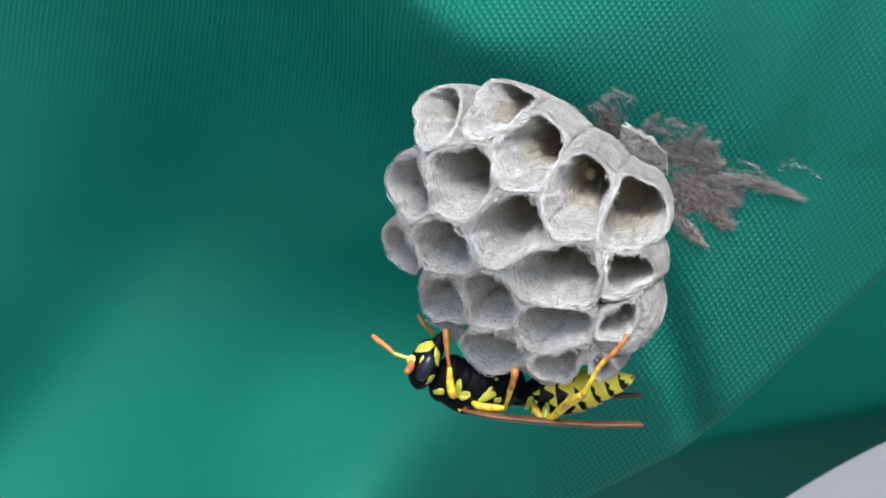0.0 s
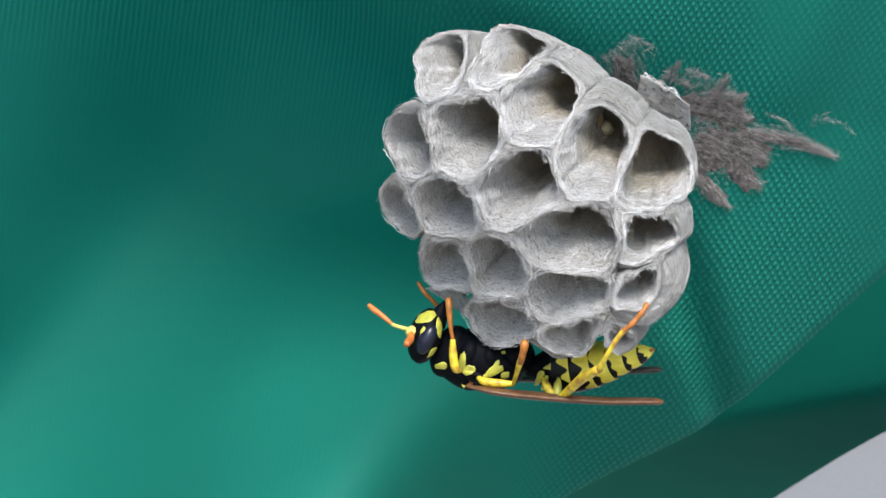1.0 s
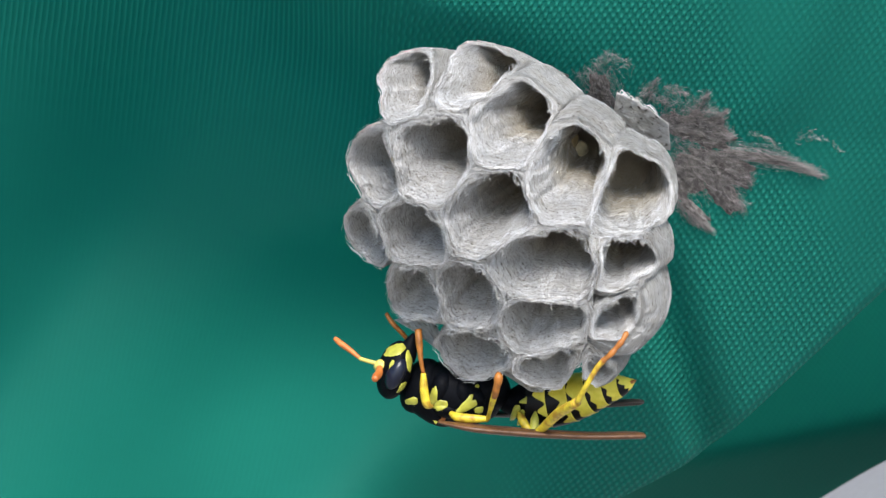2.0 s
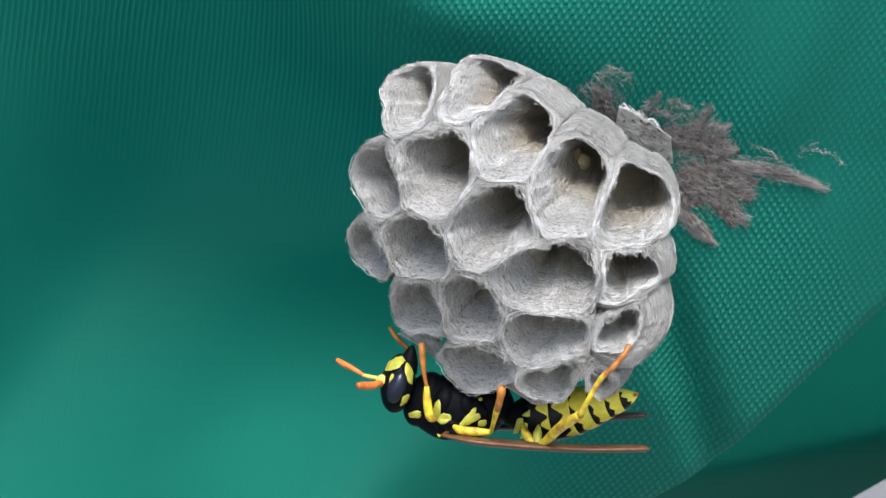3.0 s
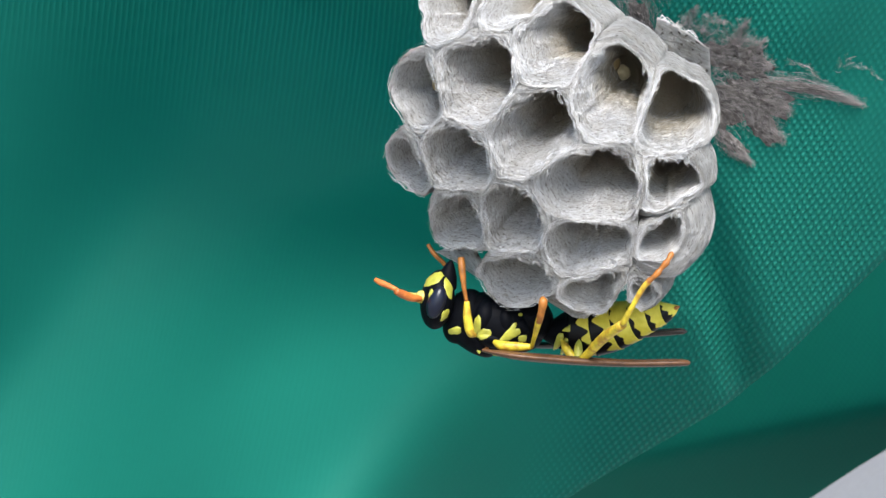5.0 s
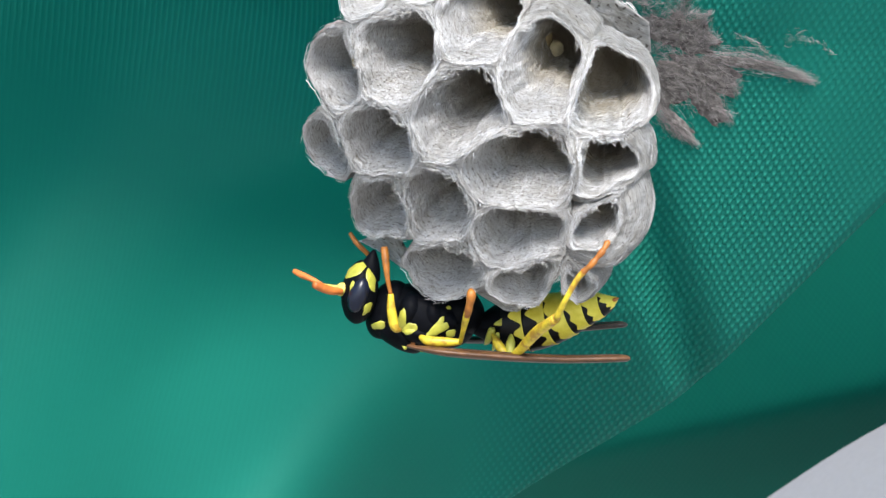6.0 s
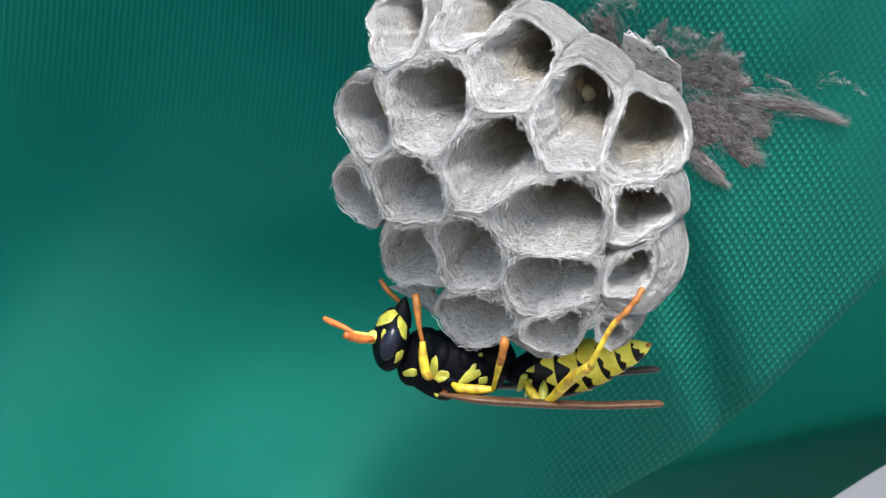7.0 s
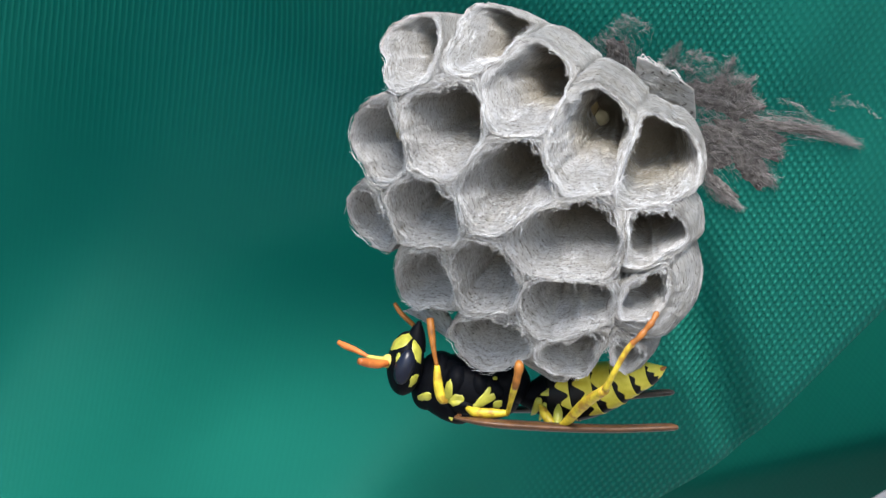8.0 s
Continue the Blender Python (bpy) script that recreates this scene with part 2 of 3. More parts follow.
def marking(name, bodies, spot, mat, lift=0.03, teeth=0.0):
    """A patch of colour that lies on the near side of one or more egg shapes.
    bodies: (centre, half axes, tilt), ...; spot: (x, z, half length, half width, turn, point)."""
    sx, sz, a, b, turn, point = spot
    ct, s_t = math.cos(radians(turn)), math.sin(radians(turn))
    verts, faces, n, m = [], [], 30, 5
    for j in range(m + 1):
        k = j / m
        for i in range(n):
            w = 2 * math.pi * i / n
            e = 1 + point * math.cos(w) * 0.5
            jag = 1 + 0.35 * noise.noise(Vector((math.cos(w) * 1.4 + sx, math.sin(w) * 1.4, sz))) + teeth * math.cos(w * 5 + sx)* max(0.0, math.cos(w * 0.5))
            px, pz = k * a * math.cos(w) * jag, k * b * math.sin(w) * e * jag
            x, z = sx + px * ct - pz * s_t, sz + px * s_t + pz * ct
            y = 99.0
            for c, r, tilt in bodies:
                ci, si = math.cos(radians(tilt)), math.sin(radians(tilt))
                dx, dz = x - c[0], z - c[2]
                lx, lz = (dx * ci + dz * si) / r[0], (-dx * si + dz * ci) / r[2]
                y = min(y, c[1] - r[1] * math.sqrt(max(1 - lx * lx - lz * lz, 0.02)))
            verts.append((x, y - lift * (1.0 if j < m else -0.6), z))
    for j in range(m):
        for i in range(n):
            p, q = j * n + i, j * n + (i + 1) % n
            faces.append((p, q, q + n, p + n))
    return mesh_object(name, verts, faces, mat)


def strand_arrays(paths, widths):
    """Thin three-sided hairs along paths (lists of points)."""
    verts, faces = [], []
    for path, wd in zip(paths, widths):
        k0 = len(verts)
        last = len(path) - 1
        for k, q in enumerate(path):
            d = Vector(path[min(k + 1, last)]) - Vector(path[max(k - 1, 0)])
            s = d.cross(Vector((0.3, 1, 0.2)))
            s = s.normalized() if s.length > 1e-6 else Vector((1, 0, 0))
            u = s.cross(d).normalized()
            w = wd * (1.0 if 0 < k < last else 0.25)
            for a in (0.0, 2.094, 4.189):
                verts.append(Vector(q) + s * (w * math.cos(a)) + u * (w * math.sin(a)))
        for k in range(last):
            for a in range(3):
                p, q = k0 + k * 3 + a, k0 + k * 3 + (a + 1) % 3
                faces.append((p, q, q + 3, p + 3))
    return verts, faces


def fbm(x, y, z, octaves=3):
    return noise.fractal(Vector((x, y, z)), 1.0, 2.0, octaves)


# ------------------------------------------------------------------ the cloth
def bell(x, c, w):
    return np.exp(-((x - c) / w) ** 2)


def cloth_depth(x, z):
    """How far the cloth lies towards the viewer, in millimetres."""
    low = np.maximum(-8.5 - z, 0)
    right = 1 / (1 + np.exp(-(x - 5.6 - 0.25 * low + 1.15 * np.maximum(z - 6, 0)) / (2.1 + 0.3 * low)))
    d_right = -6.5 + 0.10 * (x - 20) + np.where(z < 8, 0.56 * (z - 8), 14.0 * np.tanh((z - 8) * 0.05))
    edge = -4.0 + 0.32 * np.clip(x + 35, -30, 45) - 2.4 * np.logaddexp(0, (-22 - x) / 3.0)
    up, down = np.maximum(z - edge, 0), np.maximum(edge - z, 0)
    d_left = -52 + 39 * np.tanh(0.03 * (np.sqrt(up ** 2 + 144) - 12)) + 9 * np.tanh(0.03 * (x + 10)) / (1 + np.exp(-(z + 2) / 4)) + 36 * (0.04 + 1.2 * bell(x - 0.55 * z, 1.0, 16.0)) * np.tanh(0.05 * (np.sqrt(down ** 2 + 36) - 6)) + 0.06 * (x + 20)
    d = right * d_right + (1 - right) * d_left
    crease = 14.6 - 0.36 * z
    d = d - 2.7 * bell(x, crease, 1.4) * (1 / (1 + np.exp((z - 3) / 1.6)))
    d = d + 1.3 * bell(x - 0.4 * z, -11, 4.0) * bell(z, -15, 10)
    ridge = 14.8 + 0.26 * np.sqrt((x + 2) ** 2 + 4)
    d = d + (1.2 * bell(z, ridge, 2.5) - 1.3 * np.logaddexp(0, np.minimum(z - ridge, 12.0))) * bell(x, -7, 10.5)
    d = d + 0.25 * np.maximum(z - 9, 0) * bell(x, 8, 8) * bell(z, 9, 12)
    d = d + 1.3 * bell(x - 0.35 * (z - 8), 21.0, 3.0) / (1 + np.exp(-(z - 8.5) / 1.2))
    d = d + np.clip(z - 4, 0, 30) * (0.10 * bell(x, -5, 5) - 0.12 / (1 + np.exp((x + 17) / 4)))
    d = d + 0.5 * np.sin(x * 0.16 + z * 0.09) + 0.35 * np.sin(x * 0.31 - z * 0.21 + 1.0)
    return d


def hem_height(x):
    """The height of the lower edge of the cloth."""
    return -13.75 + (x - 19.15) * np.where(x > 19.15, 1.06, 0.70)


def build_cloth():
    xs = np.linspace(-120, 130, 420)
    ts = np.concatenate([[-0.012, -0.006], np.linspace(0, 1, 300) ** 1.15])
    verts, uvs = [], []
    for x in xs:
        h = float(hem_height(x))
        top = 95.0
        for j, t in enumerate(ts):
            z = h + (top - h) * max(t, 0)
            d = float(cloth_depth(np.float64(x), np.float64(z)))
            if t < 0:
                d -= 1.2 if j == 1 else 4.0
                z += 0.12 if j == 1 else 1.6
            elif z - h < 1.2:
                d -= 0.5 * (1 - (z - h) / 1.2) ** 2
            verts.append((x, -d, z))
            uvs.append((x - 0.16 * z, z * 1.12))
    m = len(ts)
    faces = [(i * m + j, (i + 1) * m + j, (i + 1) * m + j + 1, i * m + j + 1) for i in range(len(xs) - 1) for j in range(m - 1)]
    ob = mesh_object("cloth_front", verts, faces, CLOTH, uvs)
    return tagged(ob, "green woven polyester cloth with soft folds and a hem", "cloth", kind="structure")


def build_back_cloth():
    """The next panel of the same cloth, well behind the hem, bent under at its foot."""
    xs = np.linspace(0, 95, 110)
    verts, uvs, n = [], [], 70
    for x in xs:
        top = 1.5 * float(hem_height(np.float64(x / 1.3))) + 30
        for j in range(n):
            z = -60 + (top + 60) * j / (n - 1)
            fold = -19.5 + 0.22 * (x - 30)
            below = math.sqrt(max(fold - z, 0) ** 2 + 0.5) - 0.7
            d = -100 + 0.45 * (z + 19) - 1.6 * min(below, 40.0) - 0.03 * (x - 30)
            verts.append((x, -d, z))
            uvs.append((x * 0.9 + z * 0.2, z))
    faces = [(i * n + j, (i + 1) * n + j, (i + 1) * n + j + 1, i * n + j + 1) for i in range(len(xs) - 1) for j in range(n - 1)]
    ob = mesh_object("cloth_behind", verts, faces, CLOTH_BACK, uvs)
    return tagged(ob, "green cloth panel behind the hem, its shade worked into its colour", "cloth", kind="structure")


def build_white_panel():
    """A pale sheet below, its upper edge bent forward."""
    verts, nx, nz = [], 50, 40
    for i in range(nx):
        x = 14 + 90 * i / (nx - 1)
        edge = -43.7 + 0.58 * x + 0.5 * math.sin(x * 0.2)
        for j in range(nz):
            k = 30 * (1 - j / (nz - 1))
            roll = math.exp(-k / 5.0)
            verts.append((x + 0.5 * k, 88 - 4 * roll + 0.8 * k, edge - k * 0.9))
    faces = [(i * nz + j, (i + 1) * nz + j, (i + 1) * nz + j + 1, i * nz + j + 1) for i in range(nx - 1) for j in range(nz - 1)]
    ob = mesh_object("white_sheet", verts, faces, WHITE)
    return tagged(ob, "pale grey-white sheet below the green cloth", "sheet", kind="structure")


def build_ground():
    """Pale ground far below, out of view, added to bounce light upwards."""
    n, half = 24, 400.0
    me_rows = [(-half + 2 * half * i / n, -half + 2 * half * j / n) for i in range(n + 1) for j in range(n + 1)]
    faces = [(i * (n + 1) + j, (i + 1) * (n + 1) + j, (i + 1) * (n + 1) + j + 1, i * (n + 1) + j + 1) for i in range(n) for j in range(n)]
    ob = mesh_object("ground", [(x * 1000, y * 1000, -1300.0) for x, y in me_rows], faces, BOUNCE_GROUND)
    return tagged(ob, "unseen pale ground that bounces light up to the cloth", "ground", kind="structure")


# ------------------------------------------------------------------ the nest
# the walls that cells share stand where the pulls of two neighbours balance: (x, z, pull)
PULLS = [
    (-2.11, 10.90, -4.2), (0.90, 10.52, -4.2), (-4.24, 5.98, -4.1), (0.57, 6.48, 3.6), (4.05, 7.01, 5.0), (-7.74, 0.92, 7.4),
    (-0.92, 2.72, -4.7), (3.79, 4.14, 6.6), (7.35, 5.14, 7.0), (-2.02, -2.80, -6.7), (3.22, -1.90, -3.6), (6.89, 0.06, 6.3),
    (10.12, 4.29, -0.2), (3.03, -5.94, -5.2), (6.75, -2.74, 1.9), (10.64, -0.16, -2.4), (7.55, -7.57, -0.3), (12.61, -3.94, 0.5),
    (10.12, -7.54, -2.8),
]
# each cell: centre and radius of its round free edge, and how far its outer wall bellies out
CELLS = [
    (-1.55, 11.3, 2.15, 0.4), (2.55, 11.55, 2.25, 0.15), (-3.5, 6.43, 2.2, 0.5), (-0.35, 6.80, 3.50, 0), (4.44, 8.54, 3.08, 1.0),
    (-4.05, 2.05, 1.82, 0.5), (-1.33, 1.90, 3.50, 0), (3.19, 3.21, 3.50, 0), (8.04, 5.66, 3.17, 1.3), (-1.27, -1.94, 1.92, 0.9),
    (2.35, -1.98, 3.50, 0), (6.87, -0.17, 3.50, 0), (12.52, 4.56, 2.34, 0.6), (2.53, -5.30, 2.27, 0.55), (6.94, -3.75, 3.50, 0),
    (11.92, 0.46, 1.83, 1.25), (7.07, -6.32, 1.72, 0.2), (11.17, -3.09, 1.51, 2.1), (10.4, -6.55, 1.05, 0.9),
]
MIDDLE = (4.85, 3.1)
REACH = 18.0


def dome(x, z):
    """The bulging face of the comb: depth towards the viewer."""
    low = max(-4.5 - z, 0)
    z += low
    d = 3.6 + 0.924 * x + 0.802 * z - 0.065 * x * x - 0.0487 * z * z - 0.046 * x * z - 0.85 * low
    z -= low
    d += 0.5 * math.exp(-((z + 6.5) / 3.0) ** 2) / (1 + math.exp(-(x - 0.5) / 0.8)) - 0.1 * max(z - 9, 0) ** 2
    return max(d, -7.0)


def rim_at(x, z):
    """A point of the face at (x, z): uneven, and the same for both cells that meet there."""
    y = -dome(x, z) - 0.4 * fbm(x * 0.35, z * 0.35, 3.1) - 0.16 * fbm(x * 1.6, z * 1.6, 7.7)
    a, b = Vector((x * 0.55, z * 0.55, 1.0)), Vector((x * 2.1, z * 2.1, 5.0))
    far = Vector((0, 0, 9))
    return Vector((x + 0.26 * noise.noise(a) + 0.12 * noise.noise(b), y, z + 0.26 * noise.noise(a + far) + 0.12 * noise.noise(b + far)))


def towards_stalk(p, f):
    """A point on the way from the rim to where the cells spread from: behind the stalk, lower for the lowest cells beside it."""
    low = 8.0 / (1 + math.exp(-(p.x - 9.2) / 1.0)) / (1 + math.exp((p.z - 0.3) / 2.4))
    return p.lerp(Vector((12.5, 9.0, 11.0 - low)), f)


def apron(nx, nz):
    """How far a wall that faces (nx, nz) is drawn in behind the rim: most below and on the far side from the stalk."""
    return 0.44 * max(0.0, -nz) + 0.20 * max(0.0, -nx) + 0.03


def wall_radii(i, cx, cz, w, drawn_in=0.0):
    """Distances from a point in a cell to the walls shared with its neighbours."""
    ux, uz = math.cos(w), math.sin(w)
    ax, az, pull = PULLS[i]
    here = (cx - ax) ** 2 + (cz - az) ** 2 - pull
    rs = []
    for j, (ox, oz, other) in enumerate(PULLS):
        dot = (ox - ax) * ux + (oz - az) * uz
        if j != i and dot > 1e-3:
            lean = apron((ox - ax) / math.hypot(ox - ax, oz - az), (oz - az) / math.hypot(ox - ax, oz - az)) if drawn_in else 0.0
            rs.append(max((cx - ox) ** 2 + (cz - oz) ** 2 - other - here, 0.3) / (2 * dot) * (1 - lean * drawn_in))
    return rs


def free_radius(i, cx, cz, w):
    """Distance from a point in a cell to its own round edge, which counts on its outer side."""
    ox, oz, r, _ = CELLS[i]
    ux, uz = math.cos(w), math.sin(w)
    dx, dz = ox - cx, oz - cz
    along = dx * ux + dz * uz
    own = along + math.sqrt(max(r * r - (dx * uz - dz * ux) ** 2, 0.04))
    out = Vector((cx - MIDDLE[0], cz - MIDDLE[1])).normalized().dot((ux, uz))
    return own * (1 + 0.8 * min(max(0.35 - out, 0.0), 1.0)) * (1 + 0.05 * noise.noise(Vector((cx + ux, cz + uz, 0.5)) * 0.9))


def soft_least(rs, soft):
    least = min(rs)
    return least - soft * math.log(sum(math.exp(-(q - least) / soft) for q in rs if q - least < 8 * soft))


STEPS = 120


class Cell:
    """The plan of one cell: its middle and, by direction, its edge, its rounded mouth and where it has no neighbour."""

    def __init__(self, i):
        self.i = i
        cx, cz = CELLS[i][:2]
        turns = [2 * math.pi * q / STEPS for q in range(STEPS)]
        for _ in range(4):  # settle in the middle of the plan
            rs = [min([free_radius(i, cx, cz, w)] + wall_radii(i, cx, cz, w)) for w in turns]
            cx += sum(r ** 3 * math.cos(w) for r, w in zip(rs, turns)) / sum(r * r for r in rs) / 1.5
            cz += sum(r ** 3 * math.sin(w) for r, w in zip(rs, turns)) / sum(r * r for r in rs) / 1.5
        self.x, self.z = cx, cz
        self.edge, self.mouth, self.throat, self.free = [], [], [], []
        drawn_in = 1 - 0.75 / (1 + math.exp(-(cx - 10.3) / 0.5))  # the cells next to the stalk are straighter
        for w in turns:
            walls, own = wall_radii(i, cx, cz, w), free_radius(i, cx, cz, w)
            rs = [own, *walls]
            self.edge.append(soft_least(rs, 0.05))
            self.mouth.append(soft_least(rs, 0.32 + 0.30 * max(0.0, math.sin(w + 0.4))) - 0.08)
            inner = [own * (1 - drawn_in * apron(math.cos(w), math.sin(w)))] + wall_radii(i, cx, cz, w, drawn_in)
            self.throat.append(soft_least(inner, 0.07) - 0.05)
            gap = min(max((min(walls, default=9.0) - own + 0.6) / 1.5, 0.0), 1.0)
            self.free.append(gap * gap * (3 - 2 * gap))
        self.wide = sum(self.edge) / STEPS
        away = ((cx - MIDDLE[0]) / 10.7) ** 2 + ((cz - MIDDLE[1]) / 10.6) ** 2
        self.end = 0.43 - 0.07 * min(away, 1.0)

    def of(self, table, w):
        k = (w / (2 * math.pi)) % 1.0 * STEPS
        a = int(k) % STEPS
        return table[a] + (table[(a + 1) % STEPS] - table[a]) * (k - int(k))

    def inner(self, w, f, lift=0.0):
        """A point of the inner wall at the depth f (0 at the mouth, 1 at the apex)."""
        t = 1 - math.exp(-max(f, 0.0) / 0.05)
        r = (self.of(self.mouth, w) * (1 - t) + self.of(self.throat, w) * t) * (1 - 0.10 * min(f / 0.3, 1.0)) - lift
        return towards_stalk(rim_at(self.x + r * math.cos(w), self.z + r * math.sin(w)), f)

    def outer(self, w, f, lift=0.0):
        """A point of the outer wall, bellied where the cell has no neighbour."""
        r = self.of(self.edge, w)
        free = self.of(self.free, w)
        p = towards_stalk(rim_at(self.x + r * math.cos(w), self.z + r * math.sin(w)), f)
        side = CELLS[self.i][3] * math.sin(math.pi * min((max(f, 0.0) / 0.34) ** 0.8, 1.0)) + 0.05
        return p + Vector((math.cos(w), 0, math.sin(w))) * (free * side + lift)


PLANS = [Cell(i) for i in range(len(CELLS))]


def build_cell(cell, nest):
    rings, uvs = [], []
    turns = [2 * math.pi * q / STEPS for q in range(STEPS)]

    def ring(point, v):
        rings.append([point(w) for w in turns])
        uvs.extend((w * cell.wide, v) for w in turns)

    def rough(p, f):
        return p + Vector((fbm(p.x * 1.7, f * 30, p.z * 1.7), 0, fbm(p.z * 1.7 + 9, f * 30, p.x * 1.7))) * 0.06

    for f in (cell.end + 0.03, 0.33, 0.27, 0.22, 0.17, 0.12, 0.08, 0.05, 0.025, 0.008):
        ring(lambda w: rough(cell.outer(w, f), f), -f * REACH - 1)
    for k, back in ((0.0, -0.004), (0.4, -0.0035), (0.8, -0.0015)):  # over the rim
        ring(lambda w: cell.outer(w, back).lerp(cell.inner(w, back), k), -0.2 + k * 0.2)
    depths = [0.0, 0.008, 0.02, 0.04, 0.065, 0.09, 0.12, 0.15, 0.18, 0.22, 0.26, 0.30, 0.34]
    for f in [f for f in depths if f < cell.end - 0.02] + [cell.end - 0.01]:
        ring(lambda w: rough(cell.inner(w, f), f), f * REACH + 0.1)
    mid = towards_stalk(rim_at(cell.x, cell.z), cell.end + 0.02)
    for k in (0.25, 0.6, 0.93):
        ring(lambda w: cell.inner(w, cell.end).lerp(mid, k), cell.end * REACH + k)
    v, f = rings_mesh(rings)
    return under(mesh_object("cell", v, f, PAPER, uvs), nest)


def build_nest_fibres(nest):
    """Loose wood fibres that lie round the walls and stand off the rims."""
    rnd = random.Random(5)
    paths, widths = [], []
    inside, inside_widths = [], []
    for cell in PLANS:
        for k in range(int(1150 * cell.wide)):  # on the inner walls, most of them round the cell
            w0 = rnd.uniform(0, 2 * math.pi)
            f0 = cell.end * rnd.random() ** 1.5 * 0.92
            slant = rnd.gauss(0, 0.4) + 1.3 * noise.noise(Vector((w0 * 1.5, f0 * 14, cell.i * 3.7)))
            if rnd.random() < 0.15:
                slant = rnd.uniform(-1.5, 1.5)
            ln = rnd.uniform(0.2, 1.3)
            span, drift = ln * math.cos(slant) / cell.wide, ln * math.sin(slant) / REACH
            bend, lift = rnd.uniform(2, 7), rnd.uniform(-0.01, 0.03)
            thick = rnd.uniform(0.005, 0.011) if rnd.random() < 0.9 else rnd.uniform(0.011, 0.018)
            lift += thick
            path = []
            for q in range(5):
                t = q / 4
                path.append(cell.inner(w0 + span * t, min(max(f0 + drift * t, 0.0), cell.end), lift + 0.03 * math.sin(t * bend + w0)))
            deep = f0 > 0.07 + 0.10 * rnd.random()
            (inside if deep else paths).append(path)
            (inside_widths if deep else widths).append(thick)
        for k in range(int(75 * cell.wide)):  # long strands that lace the rim
            w0, ln, step = rnd.uniform(0, 2 * math.pi), rnd.uniform(0.6, 2.0), rnd.uniform(-0.014, 0.006)
            k0, k1, bend = rnd.uniform(-0.3, 1.9), rnd.uniform(-0.3, 1.9), rnd.uniform(3, 9)
            path = []
            for q in range(7):
                w = w0 + ln / cell.wide * (q / 6 - 0.5)
                f = step + 0.004 * math.sin(bend * q / 6 + w0)
                path.append(cell.outer(w, f).lerp(cell.inner(w, f), k0 + (k1 - k0) * q / 6 + 0.3 * math.sin(bend * q / 5)))
            paths.append(path)
            widths.append(rnd.uniform(0.007, 0.018))
        for k in range(int(420 * cell.wide)):  # on the free outer walls
            w0 = rnd.uniform(0, 2 * math.pi)
            if cell.of(cell.free, w0) < 0.5:
                continue
            f0 = rnd.random() * 0.26
            slant, ln = rnd.uniform(-1.2, 1.2), rnd.uniform(0.3, 1.0)
            span, drift, lift = ln * math.cos(slant) / cell.wide, ln * math.sin(slant) / REACH, rnd.uniform(0.0, 0.03)
            paths.append([cell.outer(w0 + span * q / 4, min(max(f0 + drift * q / 4, 0.0), 0.3), lift) for q in range(5)])
            widths.append(rnd.uniform(0.003, 0.009) if rnd.random() < 0.75 else rnd.uniform(0.01, 0.02))
        for k in range(int(320 * cell.wide)):  # felt over the rim, some of it loose
            w = rnd.uniform(0, 2 * math.pi)
            p = cell.outer(w, 0).lerp(cell.inner(w, 0), rnd.uniform(-0.2, 1.6)) + Vector((0, -rnd.uniform(-0.01, 0.05), 0))
            tan = Vector((-math.sin(w), 0, math.cos(w))) * rnd.choice((-1, 1))
            out = Vector((math.cos(w), 0, math.sin(w)))
            loose = rnd.random() < (0.30 if math.sin(w) > 0.2 else 0.25 if math.sin(w) < -0.4 and cell.of(cell.free, w) > 0.6 else 0.06)
            g, ln = tan * rnd.uniform(0.5, 1.0) + out * rnd.gauss(0, 0.10) + Vector((0, rnd.uniform(-0.05, 0.12), 0)), rnd.uniform(0.2, 0.7)
            if loose:
                g, ln = tan * rnd.uniform(0.1, 1.0) + out * rnd.uniform(-0.9, 0.1 + 0.7 * cell.of(cell.free, w)) + Vector((0, rnd.uniform(-0.4, 0.2), -0.4)), rnd.uniform(0.12, 0.5)
            ln *= 1 - 0.5 * cell.of(cell.free, w)
            bend = Vector((rnd.uniform(-1, 1), rnd.uniform(-0.3, 0.3), rnd.uniform(-1, 1))) * 0.25
            paths.append([p + g * (ln * t) + bend * (ln * t * t) for t in (0, 0.3, 0.65, 1.0)])
            widths.append(rnd.uniform(0.009, 0.017) if loose else rnd.uniform(0.006, 0.014))
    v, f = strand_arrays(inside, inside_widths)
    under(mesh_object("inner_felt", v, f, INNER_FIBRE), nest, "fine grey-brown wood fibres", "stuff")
    v, f = strand_arrays(paths, widths)
    return under(mesh_object("fibre_felt", v, f, FIBRE), nest, "fine white wood fibres", "stuff")


